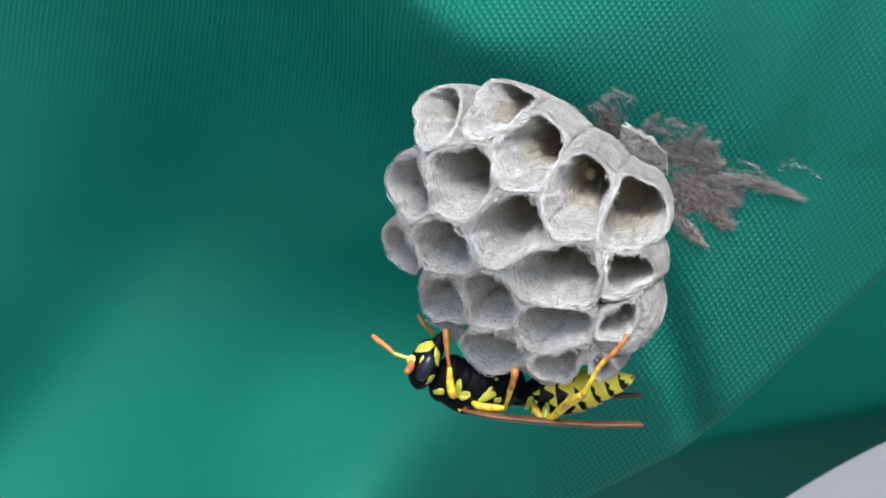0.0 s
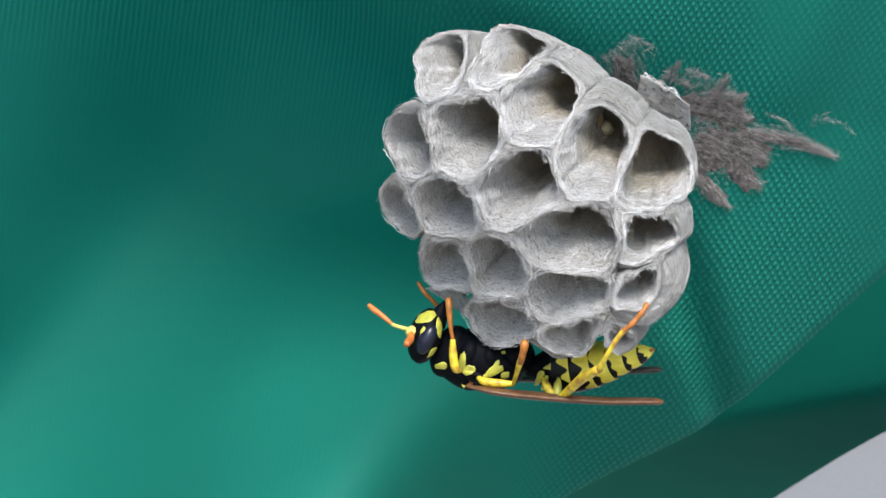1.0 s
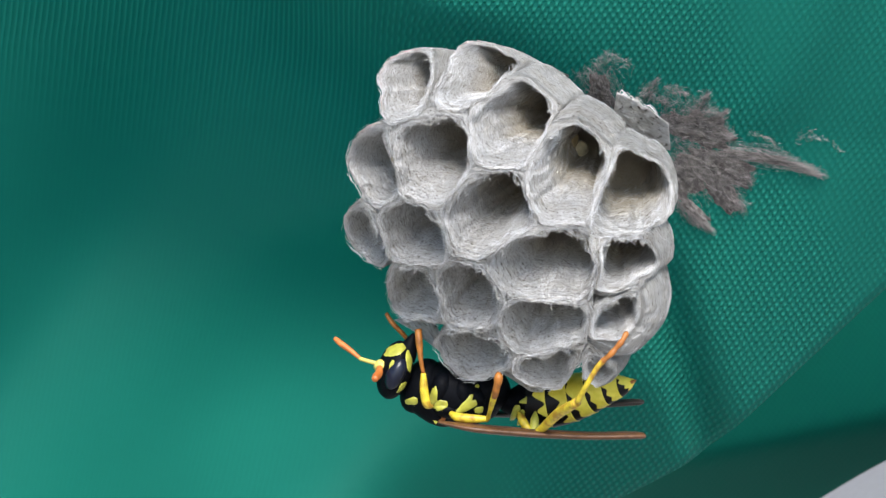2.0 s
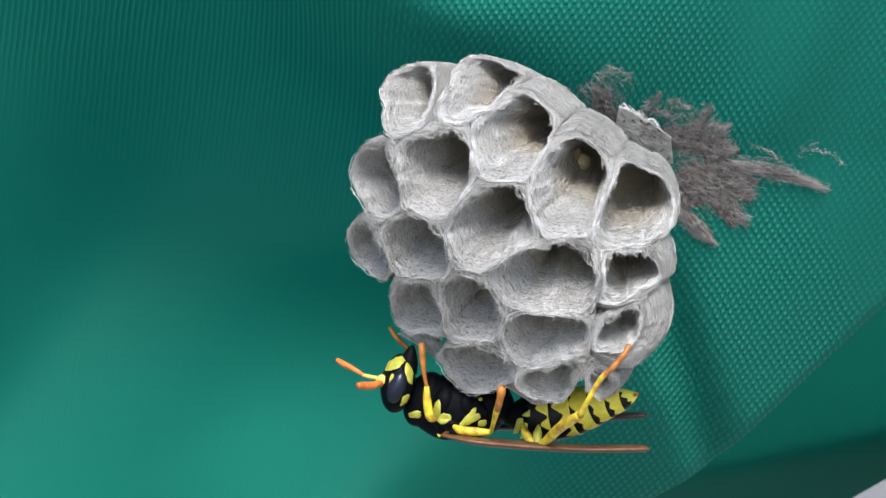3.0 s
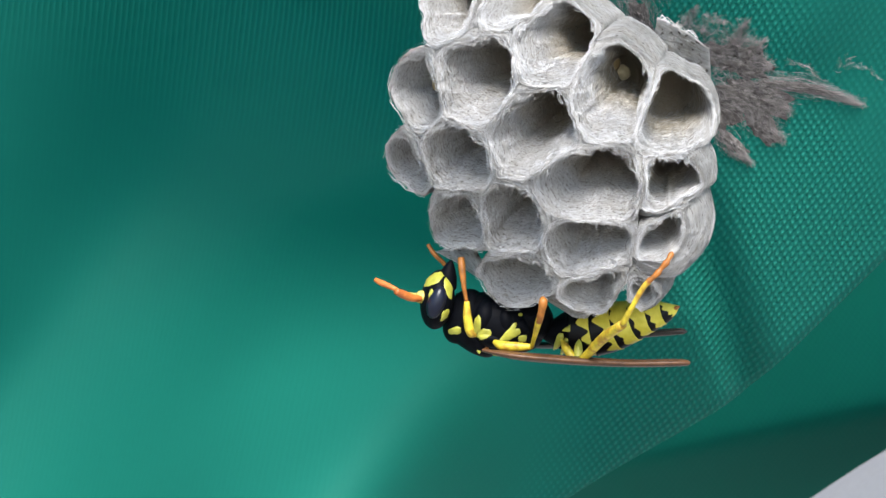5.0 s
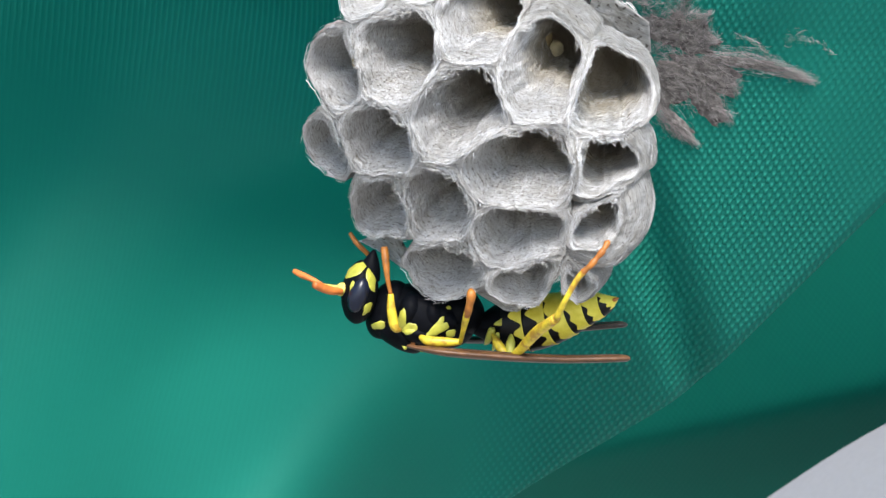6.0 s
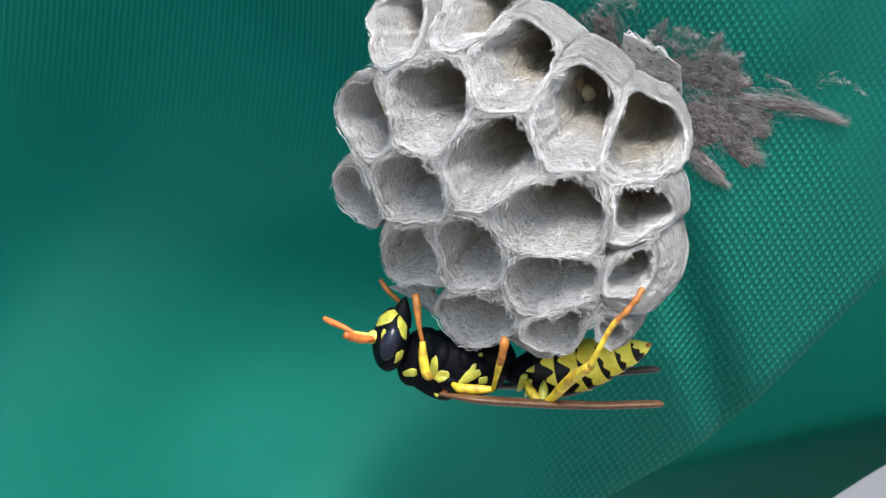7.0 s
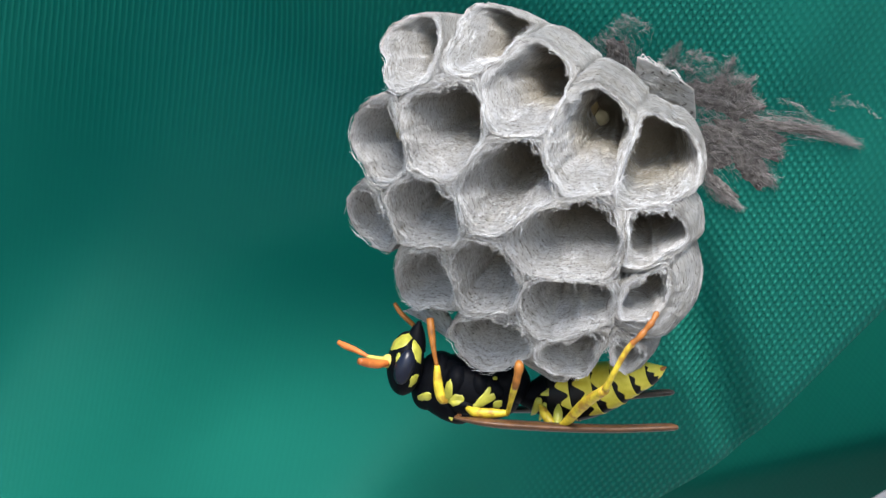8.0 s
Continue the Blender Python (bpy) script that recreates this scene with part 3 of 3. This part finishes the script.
def build_flake(name, nest, corners, bulge, lace, label):
    """A thin torn sheet of nest paper between four corners (lower left, lower right, upper right, upper left), its upper edge ragged."""
    n, m = 28, 16
    p = [Vector(c) for c in corners]
    front, uvs = [], []
    for j in range(m + 1):
        v = j / m
        for i in range(n + 1):
            u = i / n
            q = p[0].lerp(p[1], u).lerp(p[3].lerp(p[2], u), v)
            q = q + Vector((0, -bulge * math.sin(math.pi * u) * math.cos(v * 1.2), 0))
            q.z += lace * v * v * (0.6 * math.sin(math.pi * u) + 0.3 * fbm(u * 5, 2.0, q.x)) - (0.8 if lace > 0.3 else 0.0) * v * v * (math.exp(-u / 0.1) + math.exp((u - 1) / 0.08))
            q.y += 0.12 * fbm(q.x * 1.5, 6.0, q.z * 1.5)
            front.append(q)
            uvs.append((u * (p[1] - p[0]).length * 0.5 + 30, v * 0.4))
    back = [q + Vector((0.02, 0.09, 0.02)) for q in front]
    w = n + 1
    k = len(front)
    faces = [(j * w + i, j * w + i + 1, (j + 1) * w + i + 1, (j + 1) * w + i) for j in range(m) for i in range(n)]
    faces += [tuple(a + k for a in f[::-1]) for f in faces]
    rim = [i for i in range(w)] + [j * w + n for j in range(1, m + 1)] + [m * w + i for i in range(n - 1, -1, -1)] + [j * w for j in range(m - 1, 0, -1)]
    faces += [(a, a + k, b + k, b) for a, b in zip(rim, rim[1:] + rim[:1])]
    rnd = random.Random(int(p[0].x * 10) + 50)
    paths, widths = [], []
    for _ in range(220):
        i, j = rnd.randrange(n - 5), m - int(rnd.random() ** 2 * m)
        step = rnd.choice((-3, -1, 1, 2, 4)) if 5 < j < m - 6 else 0
        lift = Vector((0, -rnd.uniform(0.0, 0.04), rnd.uniform(-0.02, 0.09) if j == m else 0))
        paths.append([front[min(max(j - step * q // 2, 0), m) * w + i + q] + lift for q in range(rnd.randrange(3, 6))])
        widths.append(rnd.uniform(0.006, 0.016))
    for k in range(14 if lace > 0.25 else 0):  # open loops along the ragged edge
        i, wide_by, high = rnd.randrange(int(n * 0.62)), rnd.randrange(3, 7), rnd.uniform(0.15, 0.42)
        a, b = front[m * w + i], front[m * w + i + wide_by]
        paths.append([a.lerp(b, q / 8) + Vector((0.05 * math.sin(q), -0.02, high * math.sin(math.pi * q / 8))) for q in range(9)])
        widths.append(rnd.uniform(0.015, 0.032))
    v, f = strand_arrays(paths, widths)
    flake = under(mesh_object(name, front + back, faces, PAPER, uvs + uvs), nest, label)
    under(mesh_object("fibre_felt", v, f, FIBRE), flake, "", "stuff")
    return flake


def build_nest():
    nest = new("wasp_nest")
    nest.location = (0, 0, 0)
    tagged(nest, "grey papery wasp nest of open six-sided cells on green cloth", "nest")
    for cell in PLANS:
        build_cell(cell, nest)
    build_nest_fibres(nest)
    build_flake("torn_flake", nest, [(11.0, 1.8, 8.4), (14.95, 2.0, 7.3), (14.7, 0.4, 9.0), (11.3, -0.2, 10.9)], -0.6, 0.28, "thin torn paper wall with a lacy edge")
    build_flake("torn_flake", nest, [(3.3, 0.6, -6.6), (8.2, 0.4, -7.0), (6.9, 0.5, -8.35), (5.9, 0.5, -8.2)], 0.3, -0.12, "grey torn paper scrap")
    build_flake("torn_flake", nest, [(-0.6, 3.6, -3.2), (1.2, 1.8, -6.6), (-0.9, 4.2, -5.2), (-2.8, 5.6, -4.1)], 0.4, 0.2, "grey torn paper scrap")
    under(tube("stalk", [(10.5, 5, 7, 1.4), (11, 6, 7.2, 1.1), (12, 7.2, 7.4, 1.1), (13.2, 9, 7.6, 1.6)], PAPER), nest, "short grey stalk that holds the nest to the cloth")
    # backing that the cells grow from
    under(ellipsoid("backing", (10.0, 5.2, 7.0), (3.2, 1.6, 3.2), PAPER, lump=0.1), nest)
    return nest


def build_larva_and_patches():
    ob = ellipsoid("cell_lump", (9.0, -1.6, 7.3), (0.5, 0.5, 0.5), WAXY, lump=0.08)
    tagged(ob, "pale cream wasp larva curled inside a nest cell", "larva")
    # a tan stain on the cell wall, added as a lump
    other = ellipsoid("cell_lump", (8.2, -1.9, 8.0), (0.6, 0.5, 0.9), TAN, lump=0.15)
    tagged(other, "tan stain on the wall of a nest cell, built as a lump", "larva")
    # a lump coloured for light that comes through the cell wall
    lit_patch = ellipsoid("cell_lump", (-2.8, -0.5, 6.7), (0.3, 0.4, 0.6), TAN, lump=0.12)
    return tagged(lit_patch, "small yellowish lump for light through the wall of an outer nest cell", "larva")


# ------------------------------------------------------------------ torn fibres on the cloth
def build_residue():
    """Grey fibres of an old fixing, smeared over the cloth beside the nest."""
    rnd = random.Random(11)
    paths, widths = [], []

    def bundle(x0, z0, x1, z1, wide, count, bow, fray, length, lift=0.28):
        ang = math.atan2(z1 - z0, x1 - x0)
        for _ in range(int(count * 1.7)):
            t0 = rnd.random()
            ln = rnd.uniform(0.25, 0.85) * length
            a = ang + rnd.gauss(0, fray * 0.95)
            off = rnd.gauss(0, 0.42) * wide * (1.0 - 0.8 * t0 * t0)
            x = x0 + (x1 - x0) * t0 - math.sin(ang) * (off + bow * math.sin(math.pi * t0))
            z = z0 + (z1 - z0) * t0 + math.cos(ang) * (off + bow * math.sin(math.pi * t0))
            curl = rnd.gauss(0, 0.42)
            h0 = abs(rnd.gauss(0, lift)) + 0.04
            path = []
            for q in range(6):
                t = q / 5 - 0.5
                px = x + ln * t * math.cos(a) - curl * (t * t - 0.1) * ln * math.sin(a)
                pz = z + ln * t * math.sin(a) + curl * (t * t - 0.1) * ln * math.cos(a)
                d = float(cloth_depth(np.float64(px), np.float64(pz)))
                path.append((px, -d - h0 * (1 - 1.2 * t * t), pz))
            paths.append(path)
            widths.append(rnd.uniform(0.002, 0.0075) if rnd.random() < 0.93 else rnd.uniform(0.008, 0.014))

    for row in RESIDUE:
        bundle(*row)
    mat_paths, mat_widths = paths, widths
    paths, widths = [], []
    for row in WISPS:
        bundle(*row)
    thing = new("torn_fibre_patch")
    tagged(thing, "grey-brown torn plant fibres stuck flat on green cloth", "fibres")
    for x0, z0, a, b, turn in FELTS:
        n, m, verts, faces = 40, 8, [], []
        for j in range(m + 1):
            for q in range(n):
                w = 2 * math.pi * q / n
                k = j / m * (1 + 0.45 * fbm(math.cos(w) * 2.2 + x0, math.sin(w) * 2.2 + z0, 1.5))
                ex, ez = a * k * math.cos(w), b * k * math.sin(w)
                c, d_ = math.cos(radians(turn)), math.sin(radians(turn))
                px, pz = x0 + ex * c - ez * d_, z0 + ex * d_ + ez * c
                rise = 0.02 + 0.3 * (1 - (j / m) ** 2) * (0.7 + 1.3 * fbm(px * 2.3, pz * 2.3, 8.0))
                verts.append((px, -float(cloth_depth(np.float64(px), np.float64(pz))) - max(rise, 0.01) + (0.05 if j == m else 0), pz))
        for j in range(m):
            for q in range(n):
                p, r = j * n + q, j * n + (q + 1) % n
                faces.append((p, r, r + n, p + n))
        under(mesh_object("felt_clump", verts, faces, FELT), thing)
    v, f = strand_arrays(mat_paths, mat_widths)
    under(mesh_object("strand_mat", v, f, DULL_FIBRE), thing, "", "stuff")
    v, f = strand_arrays(paths, widths)
    under(mesh_object("pale_wisp", v, f, WISP_FIBRE), thing, "pale loose wisps of fibre", "stuff")
    return thing


RESIDUE = [
    (9.4, 12.6, 11.6, 9.4, 1.9, 520, 0.2, 0.6, 1.2), (10.2, 13.3, 12.2, 12.9, 0.5, 50, 0.2, 0.5, 1.2), (13.0, 11.0, 15.0, 10.4, 0.9, 160, 0.1, 0.9, 0.9),
    (14.5, 9.4, 19.3, 8.2, 2.2, 800, 0.3, 0.8, 1.4), (16.0, 9.6, 18.4, 9.8, 1.2, 220, 0.2, 0.9, 1.0), (15.5, 6.9, 20.8, 5.4, 2.2, 850, 0.2, 0.6, 1.6),
    (16.8, 6.2, 20.4, 3.6, 1.6, 480, 0.1, 0.5, 1.6), (16.0, 4.4, 18.4, 2.2, 0.75, 380, -0.3, 0.22, 1.5), (18.8, 7.1, 25.3, 5.85, 0.95, 620, 0.5, 0.16, 1.9),
    (17.0, 9.6, 17.6, 11.2, 0.7, 200, 0.1, 0.5, 0.9), (18.4, 9.2, 18.9, 10.0, 0.6, 120, 0.1, 0.6, 0.8), (13.6, 10.6, 14.2, 12.0, 0.6, 110, 0.1, 0.6, 0.8),
    (14.6, 11.4, 16.2, 11.0, 0.5, 90, 0.1, 0.8, 0.7),
]
WISPS = [
    (20.4, 8.5, 22.4, 7.6, 0.22, 24, 0.3, 0.30, 1.3), (23.7, 8.5, 25.0, 8.2, 0.55, 24, 0.2, 0.7, 0.8), (25.0, 8.3, 26.6, 7.4, 0.25, 16, 0.2, 0.5, 0.8),
    (18.6, 7.2, 25.0, 6.0, 0.8, 40, 0.5, 0.2, 1.6), (15.6, 8.6, 20.0, 6.6, 2.4, 70, 0.2, 0.6, 1.2), (16.6, 5.0, 18.2, 2.6, 0.6, 24, -0.2, 0.25, 1.3),
    (10.0, 12.8, 12.2, 12.6, 0.5, 14, 0.2, 0.5, 1.0),
]
FELTS = [(10.5, 11.2, 1.2, 0.8, -60), (17.0, 8.8, 2.6, 1.2, -15), (18.5, 6.4, 2.6, 1.1, -18), (19.0, 4.6, 1.6, 0.8, -40), (17.2, 3.4, 1.4, 0.35, -42),
         (21.3, 7.0, 2.6, 0.3, -8), (16.2, 5.6, 1.4, 1.4, 0)]


# ------------------------------------------------------------------ the wasp
def build_wasp():
    """A paper wasp that clings below the nest with its back down."""
    wasp = new("paper_wasp")
    tagged(wasp, "black and yellow paper wasp clinging under the grey nest", "wasp")
    y0 = 3.9  # depth of its midline
    thorax = ((1.25, y0, -8.75), (3.1, 2.1, 2.0), -14)
    under(ellipsoid("thorax", *thorax[:2], BLACK, thorax[2], 40, 26, 0.03), wasp, "glossy black thorax")
    under(ellipsoid("neck_shield", (-0.9, y0, -8.3), (1.35, 1.75, 1.9), BLACK, -24, 28, 18, 0.03), wasp)
    under(ellipsoid("rear_thorax", (3.4, y0, -8.5), (1.5, 1.7, 1.5), BLACK, -8, 28, 18, 0.03), wasp)
    under(ellipsoid("back_plate", (-0.65, y0, -9.55), (2.1, 1.5, 0.85), BLACK, -36, 28, 18, 0.03), wasp)
    # overlapping side plates of the thorax
    bodies = [thorax, ((-0.9, y0, -8.3), (1.35, 1.75, 1.9), -24)]
    for c, r, tilt in (((0.35, y0 - 0.75, -8.35), (0.95, 1.45, 1.35), -20), ((1.75, y0 - 0.8, -8.55), (0.85, 1.4, 1.2), 8),
                       ((2.75, y0 - 0.65, -8.9), (0.7, 1.3, 1.0), 25), ((0.9, y0 - 0.9, -9.75), (1.3, 1.1, 0.6), -12)):
        under(ellipsoid("side_plate", c, r, BLACK, tilt, 24, 16, 0.03), wasp)
        bodies.append((c, r, tilt))
    for spot, teeth in (((-0.12, -8.85, 0.72, 0.28, 80, -0.8), 0.0), ((0.38, -9.42, 0.46, 0.34, 25, 0.2), 0.0), ((-1.55, -9.22, 0.46, 0.24, 10, 0.5), 0.0),
                        ((2.0, -9.45, 0.98, 0.36, 40, 0.8), 0.3), ((2.82, -9.72, 0.32, 0.24, 10, 0.2), 0.1), ((-0.02, -10.4, 0.34, 0.15, -58, 0.1), 0.0),
                        ((2.7, -8.15, 0.15, 0.12, 0, 0), 0.0), ((1.2, -10.75, 0.3, 0.10, -5, 0), 0.0)):
        under(marking("yellow_marking", bodies, spot, YELLOW, 0.05, teeth), wasp, "yellow patch")
    under(marking("wing_root", bodies, (0.46, -10.4, 0.24, 0.16, 20, 0), LEG_ORANGE, 0.12), wasp, "orange-brown wing root")
    # abdomen: a narrow waist, then overlapping plates
    spine = spline([(3.9, y0, -9.1, 0.35), (4.7, y0, -9.25, 0.75), (6.0, y0, -9.25, 1.45), (7.6, y0 - 0.4, -9.1, 1.72), (9.2, y0 - 0.9, -8.75, 1.55),
                    (10.7, y0 - 1.5, -8.3, 1.15), (12.1, y0 - 2.0, -7.92, 0.66), (12.85, y0 - 2.3, -7.6, 0.12)], 8)
    cuts = [0, 16, 24, 31, 37, 42, 47, len(spine) - 1]
    for k, (a, b) in enumerate(zip(cuts, cuts[1:])):
        rows = [spine[j].copy() for j in range(a, b + 1)]
        if k:
            first = rows[0].copy()
            first[3] *= 0.90
            rows.insert(0, first)
        rows[-1][3] *= 1.03 if k < 6 else 1.0
        ob = tube("abdomen_plate" if k else "waist", [tuple(r) for r in rows], (BLACK, BANDED_FIRST, BANDED_SECOND)[k] if k < 3 else BANDED, 36, 2, 1.05)
        under(ob, wasp, "yellow plate with a wavy black front band" if k else "")
    under(tube("sting_sheath", [(12.45, y0 - 2.3, -7.78, 0.12), (12.72, y0 - 2.4, -7.66, 0.13), (12.95, y0 - 2.4, -7.56, 0.05)], LEG_ORANGE, 10, 4), wasp, "orange-brown tail tip")
    base = ((5.9, y0, -9.2), (1.9, 1.5, 1.5), 0)
    for spot in ((6.3, -8.9, 0.9, 0.3, 20, 0.4), (5.2, -9.9, 0.6, 0.25, 70, 0.3), (5.6, -10.2, 0.6, 0.22, 75, 0.2)):
        under(marking("yellow_marking", (base,), spot, YELLOW, 0.1), wasp, "yellow patch")
    # legs
    near = y0 - 2.0

    def leg(name, rows, mat):
        return under(tube(name, rows, mat, 12, 5), wasp)

    leg("front_femur", [(-0.2, near, -9.5, 0.12), (-0.55, near - .3, -9.3, 0.28), (-0.75, near - .5, -8.3, 0.28), (-0.8, near - .6, -7.3, 0.17)], LEG_YELLOW)
    leg("front_tibia", [(-0.8, near - .6, -7.35, 0.12), (-0.98, near - .7, -6.4, 0.15), (-1.1, near - .6, -5.3, 0.23), (-1.18, near - .4, -4.5, 0.22)], LEG_ORANGE)
    leg("middle_femur", [(1.0, near, -9.9, 0.16), (1.5, near - .4, -10.15, 0.30), (2.6, near - .6, -10.2, 0.28), (3.45, near - .7, -10.2, 0.17)], LEG_YELLOW)
    leg("middle_tibia", [(3.4, near - .7, -10.2, 0.14), (3.52, near - 1.8, -9.6, 0.15), (3.66, near - 2.9, -8.9, 0.2), (3.78, near - 3.5, -8.4, 0.22)], LEG_YELLOW)
    leg("middle_tarsus", [(3.75, near - 3.4, -8.6, 0.2), (3.83, near - 3.8, -8.2, 0.235), (3.9, near - 4.0, -7.85, 0.23), (3.96, near - 4.1, -7.55, 0.27), (3.98, near - 4.1, -7.3, 0.29), (3.95, near - 4.0, -7.1, 0.2), (3.92, near - 3.9, -6.98, 0.06)], LEG_ORANGE)
    leg("hind_coxa", [(5.35, near + .5, -9.75, 0.06), (5.6, near + .2, -10.2, 0.26), (5.95, near - .1, -10.75, 0.28), (6.3, near - .35, -11.15, 0.16)], LEG_YELLOW)
    leg("hind_trochanter", [(6.5, near + .3, -9.7, 0.05), (6.45, near + .0, -10.2, 0.27), (6.4, near - .2, -10.75, 0.27), (6.35, near - .4, -11.15, 0.16)], YELLOW)
    leg("hind_femur", [(6.3, near - .4, -11.25, 0.16), (7.0, near - 1.0, -10.65, 0.28), (7.9, near - 3.3, -9.55, 0.34), (8.95, near - 5.4, -8.7, 0.29)], LEG_YELLOW)
    leg("hind_tibia", [(8.95, near - 5.5, -8.7, 0.20), (9.45, near - 6.4, -7.6, 0.17), (10.1, near - 7.0, -6.4, 0.18), (10.45, near - 7.2, -6.0, 0.19)], LEG_YELLOW)
    leg("hind_tarsus", [(10.4, near - 7.2, -6.0, 0.2), (10.7, near - 7.3, -5.75, 0.16), (11.0, near - 7.3, -5.45, 0.21), (11.2, near - 7.3, -5.2, 0.15), (11.5, near - 7.3, -4.85, 0.21), (11.65, near - 7.2, -4.65, 0.15), (11.85, near - 7.0, -4.3, 0.19), (11.95, near - 6.9, -4.15, 0.05)], LEG_ORANGE)
    leg("far_front_tarsus", [(-3.3, 4.2, -3.6, 0.12), (-2.9, 4.0, -4.2, 0.16), (-2.2, 4.0, -4.9, 0.15), (-1.7, 4.2, -5.5, 0.14)], LEG_ORANGE)
    # folded wings, seen along their edge
    for name, mat, rows in (("near_wing", BROWN, [(0.2, 1.4, -10.45, 0.1), (2.5, 1.3, -10.8, 0.27), (6.0, 1.8, -11.08, 0.29), (9.5, 2.2, -11.25, 0.26), (12.6, 2.6, -11.22, 0.25), (13.45, 2.8, -11.22, 0.2), (13.7, 2.85, -11.24, 0.04)]),
                       ("far_wing", DARK_WING, [(1.5, 5.2, -10.2, 0.1), (6.0, 5.8, -10.1, 0.28), (10.0, 5.5, -9.5, 0.26), (12.8, 5.2, -9.25, 0.22), (13.45, 5.0, -9.22, 0.18), (13.7, 5.0, -9.22, 0.04)])):
        wing = under(tube(name, rows, mat, 14, 8, 4.5), wasp, "smoky brown folded wing" if mat == BROWN else "blackish folded wing")
        for k in (0.9, 0.35, -0.55):  # veins along the folded edge
            under(tube("vein", [(x, y - r0 * 4.3 * math.sqrt(max(1 - k * k, 0)), z + r0 * k, 0.035) for x, y, z, r0 in rows[1:-1]], VEIN, 6, 6), wing)
    # head, turning on the neck
    head = new("head")
    head.parent = wasp
    head.matrix_basis = HEAD_LATE
    hb = ((0, 0, 0), (1.1, 1.75, 1.95), -8)
    skull = ellipsoid("skull", *hb[:2], BLACK, hb[2], 32, 22, 0.02)
    under(skull, head)
    under(ellipsoid("eye", (-0.05, -1.32, -0.15), (0.60, 0.60, 1.12), EYE, -18), head, "dark bluish compound eye")
    under(ellipsoid("eye", (-0.05, 1.32, -0.15), (0.60, 0.60, 1.12), EYE, -18), head, "dark bluish compound eye")
    under(tube("jaw", [(0.5, -0.2, 0.9, 0.75), (0.65, -0.4, 1.5, 0.62), (0.78, -0.5, 2.1, 0.36), (0.88, -0.5, 2.55, 0.10)], BLACK), head, "black jaw")
    for spot in ((-0.24, 1.32, 0.78, 0.34, 40, 0.2), (0.74, 0.75, 0.72, 0.27, 98, 0.3), (0.48, -1.0, 0.48, 0.20, 58, 0.3), (-0.42, 0.42, 0.34, 0.12, 68, 0.1)):
        under(marking("yellow_marking", (hb,), spot, YELLOW), head, "lime yellow patch")
    under(ellipsoid("brow", (-1.0, -0.55, 0.15), (0.45, 0.5, 0.40), PALE, 30, lump=0.2), head, "yellow brow")
    near_antenna = under(tube("near_antenna", [(-1.1, -0.9, 0.05, 0.2), (-1.7, -1.5, -0.05, 0.26), (-2.3, -2.0, 0.0, 0.27), (-2.75, -2.4, 0.05, 0.2)], ANTENNA), head, "stubby orange antenna")
    under(tube("far_scape", [(-0.9, 0.3, 0.25, 0.13), (-1.6, 0.5, 0.3, 0.14), (-2.3, 0.8, 0.42, 0.12)], PALE), head, "pale yellow antenna base")
    far_antenna = under(tube("far_antenna", [(-2.2, 0.75, 0.40, 0.11), (-2.9, 1.1, 0.75, 0.17), (-3.6, 1.5, 1.05, 0.2), (-4.05, 1.8, 1.28, 0.15)], ANTENNA), head, "orange antenna")
    return wasp, head, near_antenna, far_antenna


HEAD_LATE = pose(-2.68 * MM, 2.6 * MM, -7.2 * MM)
HEAD_EARLY = pose(-2.68 * MM, 2.6 * MM, -7.2 * MM, 0, 7, 8)

build_ground()
build_cloth()
build_back_cloth()
build_white_panel()
build_residue()
build_nest()
build_larva_and_patches()
WASP, HEAD, NEAR_ANTENNA, FAR_ANTENNA = build_wasp()


def motions():
    walk(HEAD, [(0.0, HEAD_EARLY), (2.2, HEAD_EARLY), (2.75, pose(-2.68 * MM, 2.6 * MM, -7.2 * MM, 0, 3.5, 4)), (3.3, HEAD_LATE), (8.0, HEAD_LATE)])
    # the near antenna swings out and lifts, the far one sinks a little, as the head turns
    def swung(x, y, z, lift, out):
        return pose(x * MM, y * MM, z * MM) @ pose(0, 0, 0, 0, lift, out) @ pose(-x * MM, -y * MM, -z * MM)

    near, far = (-1.1, -0.9, 0.05), (-2.25, 0.77, 0.41)
    walk(NEAR_ANTENNA, [(t, swung(*near, lift, out)) for t, lift, out in (
        (0.0, -24, 32), (2.2, -24, 32), (2.75, -12, 16), (3.3, 0, 0), (3.5, 2, 0), (4.0, 12, 0), (4.7, 17, 0), (6.0, 14, 0), (7.0, 10, 0), (8.0, 6, 0))])
    walk(FAR_ANTENNA, [(t, swung(*far, lift, 0)) for t, lift in ((0.0, 6), (2.2, 6), (2.75, 3), (3.3, 0), (8.0, 0))])


motions()
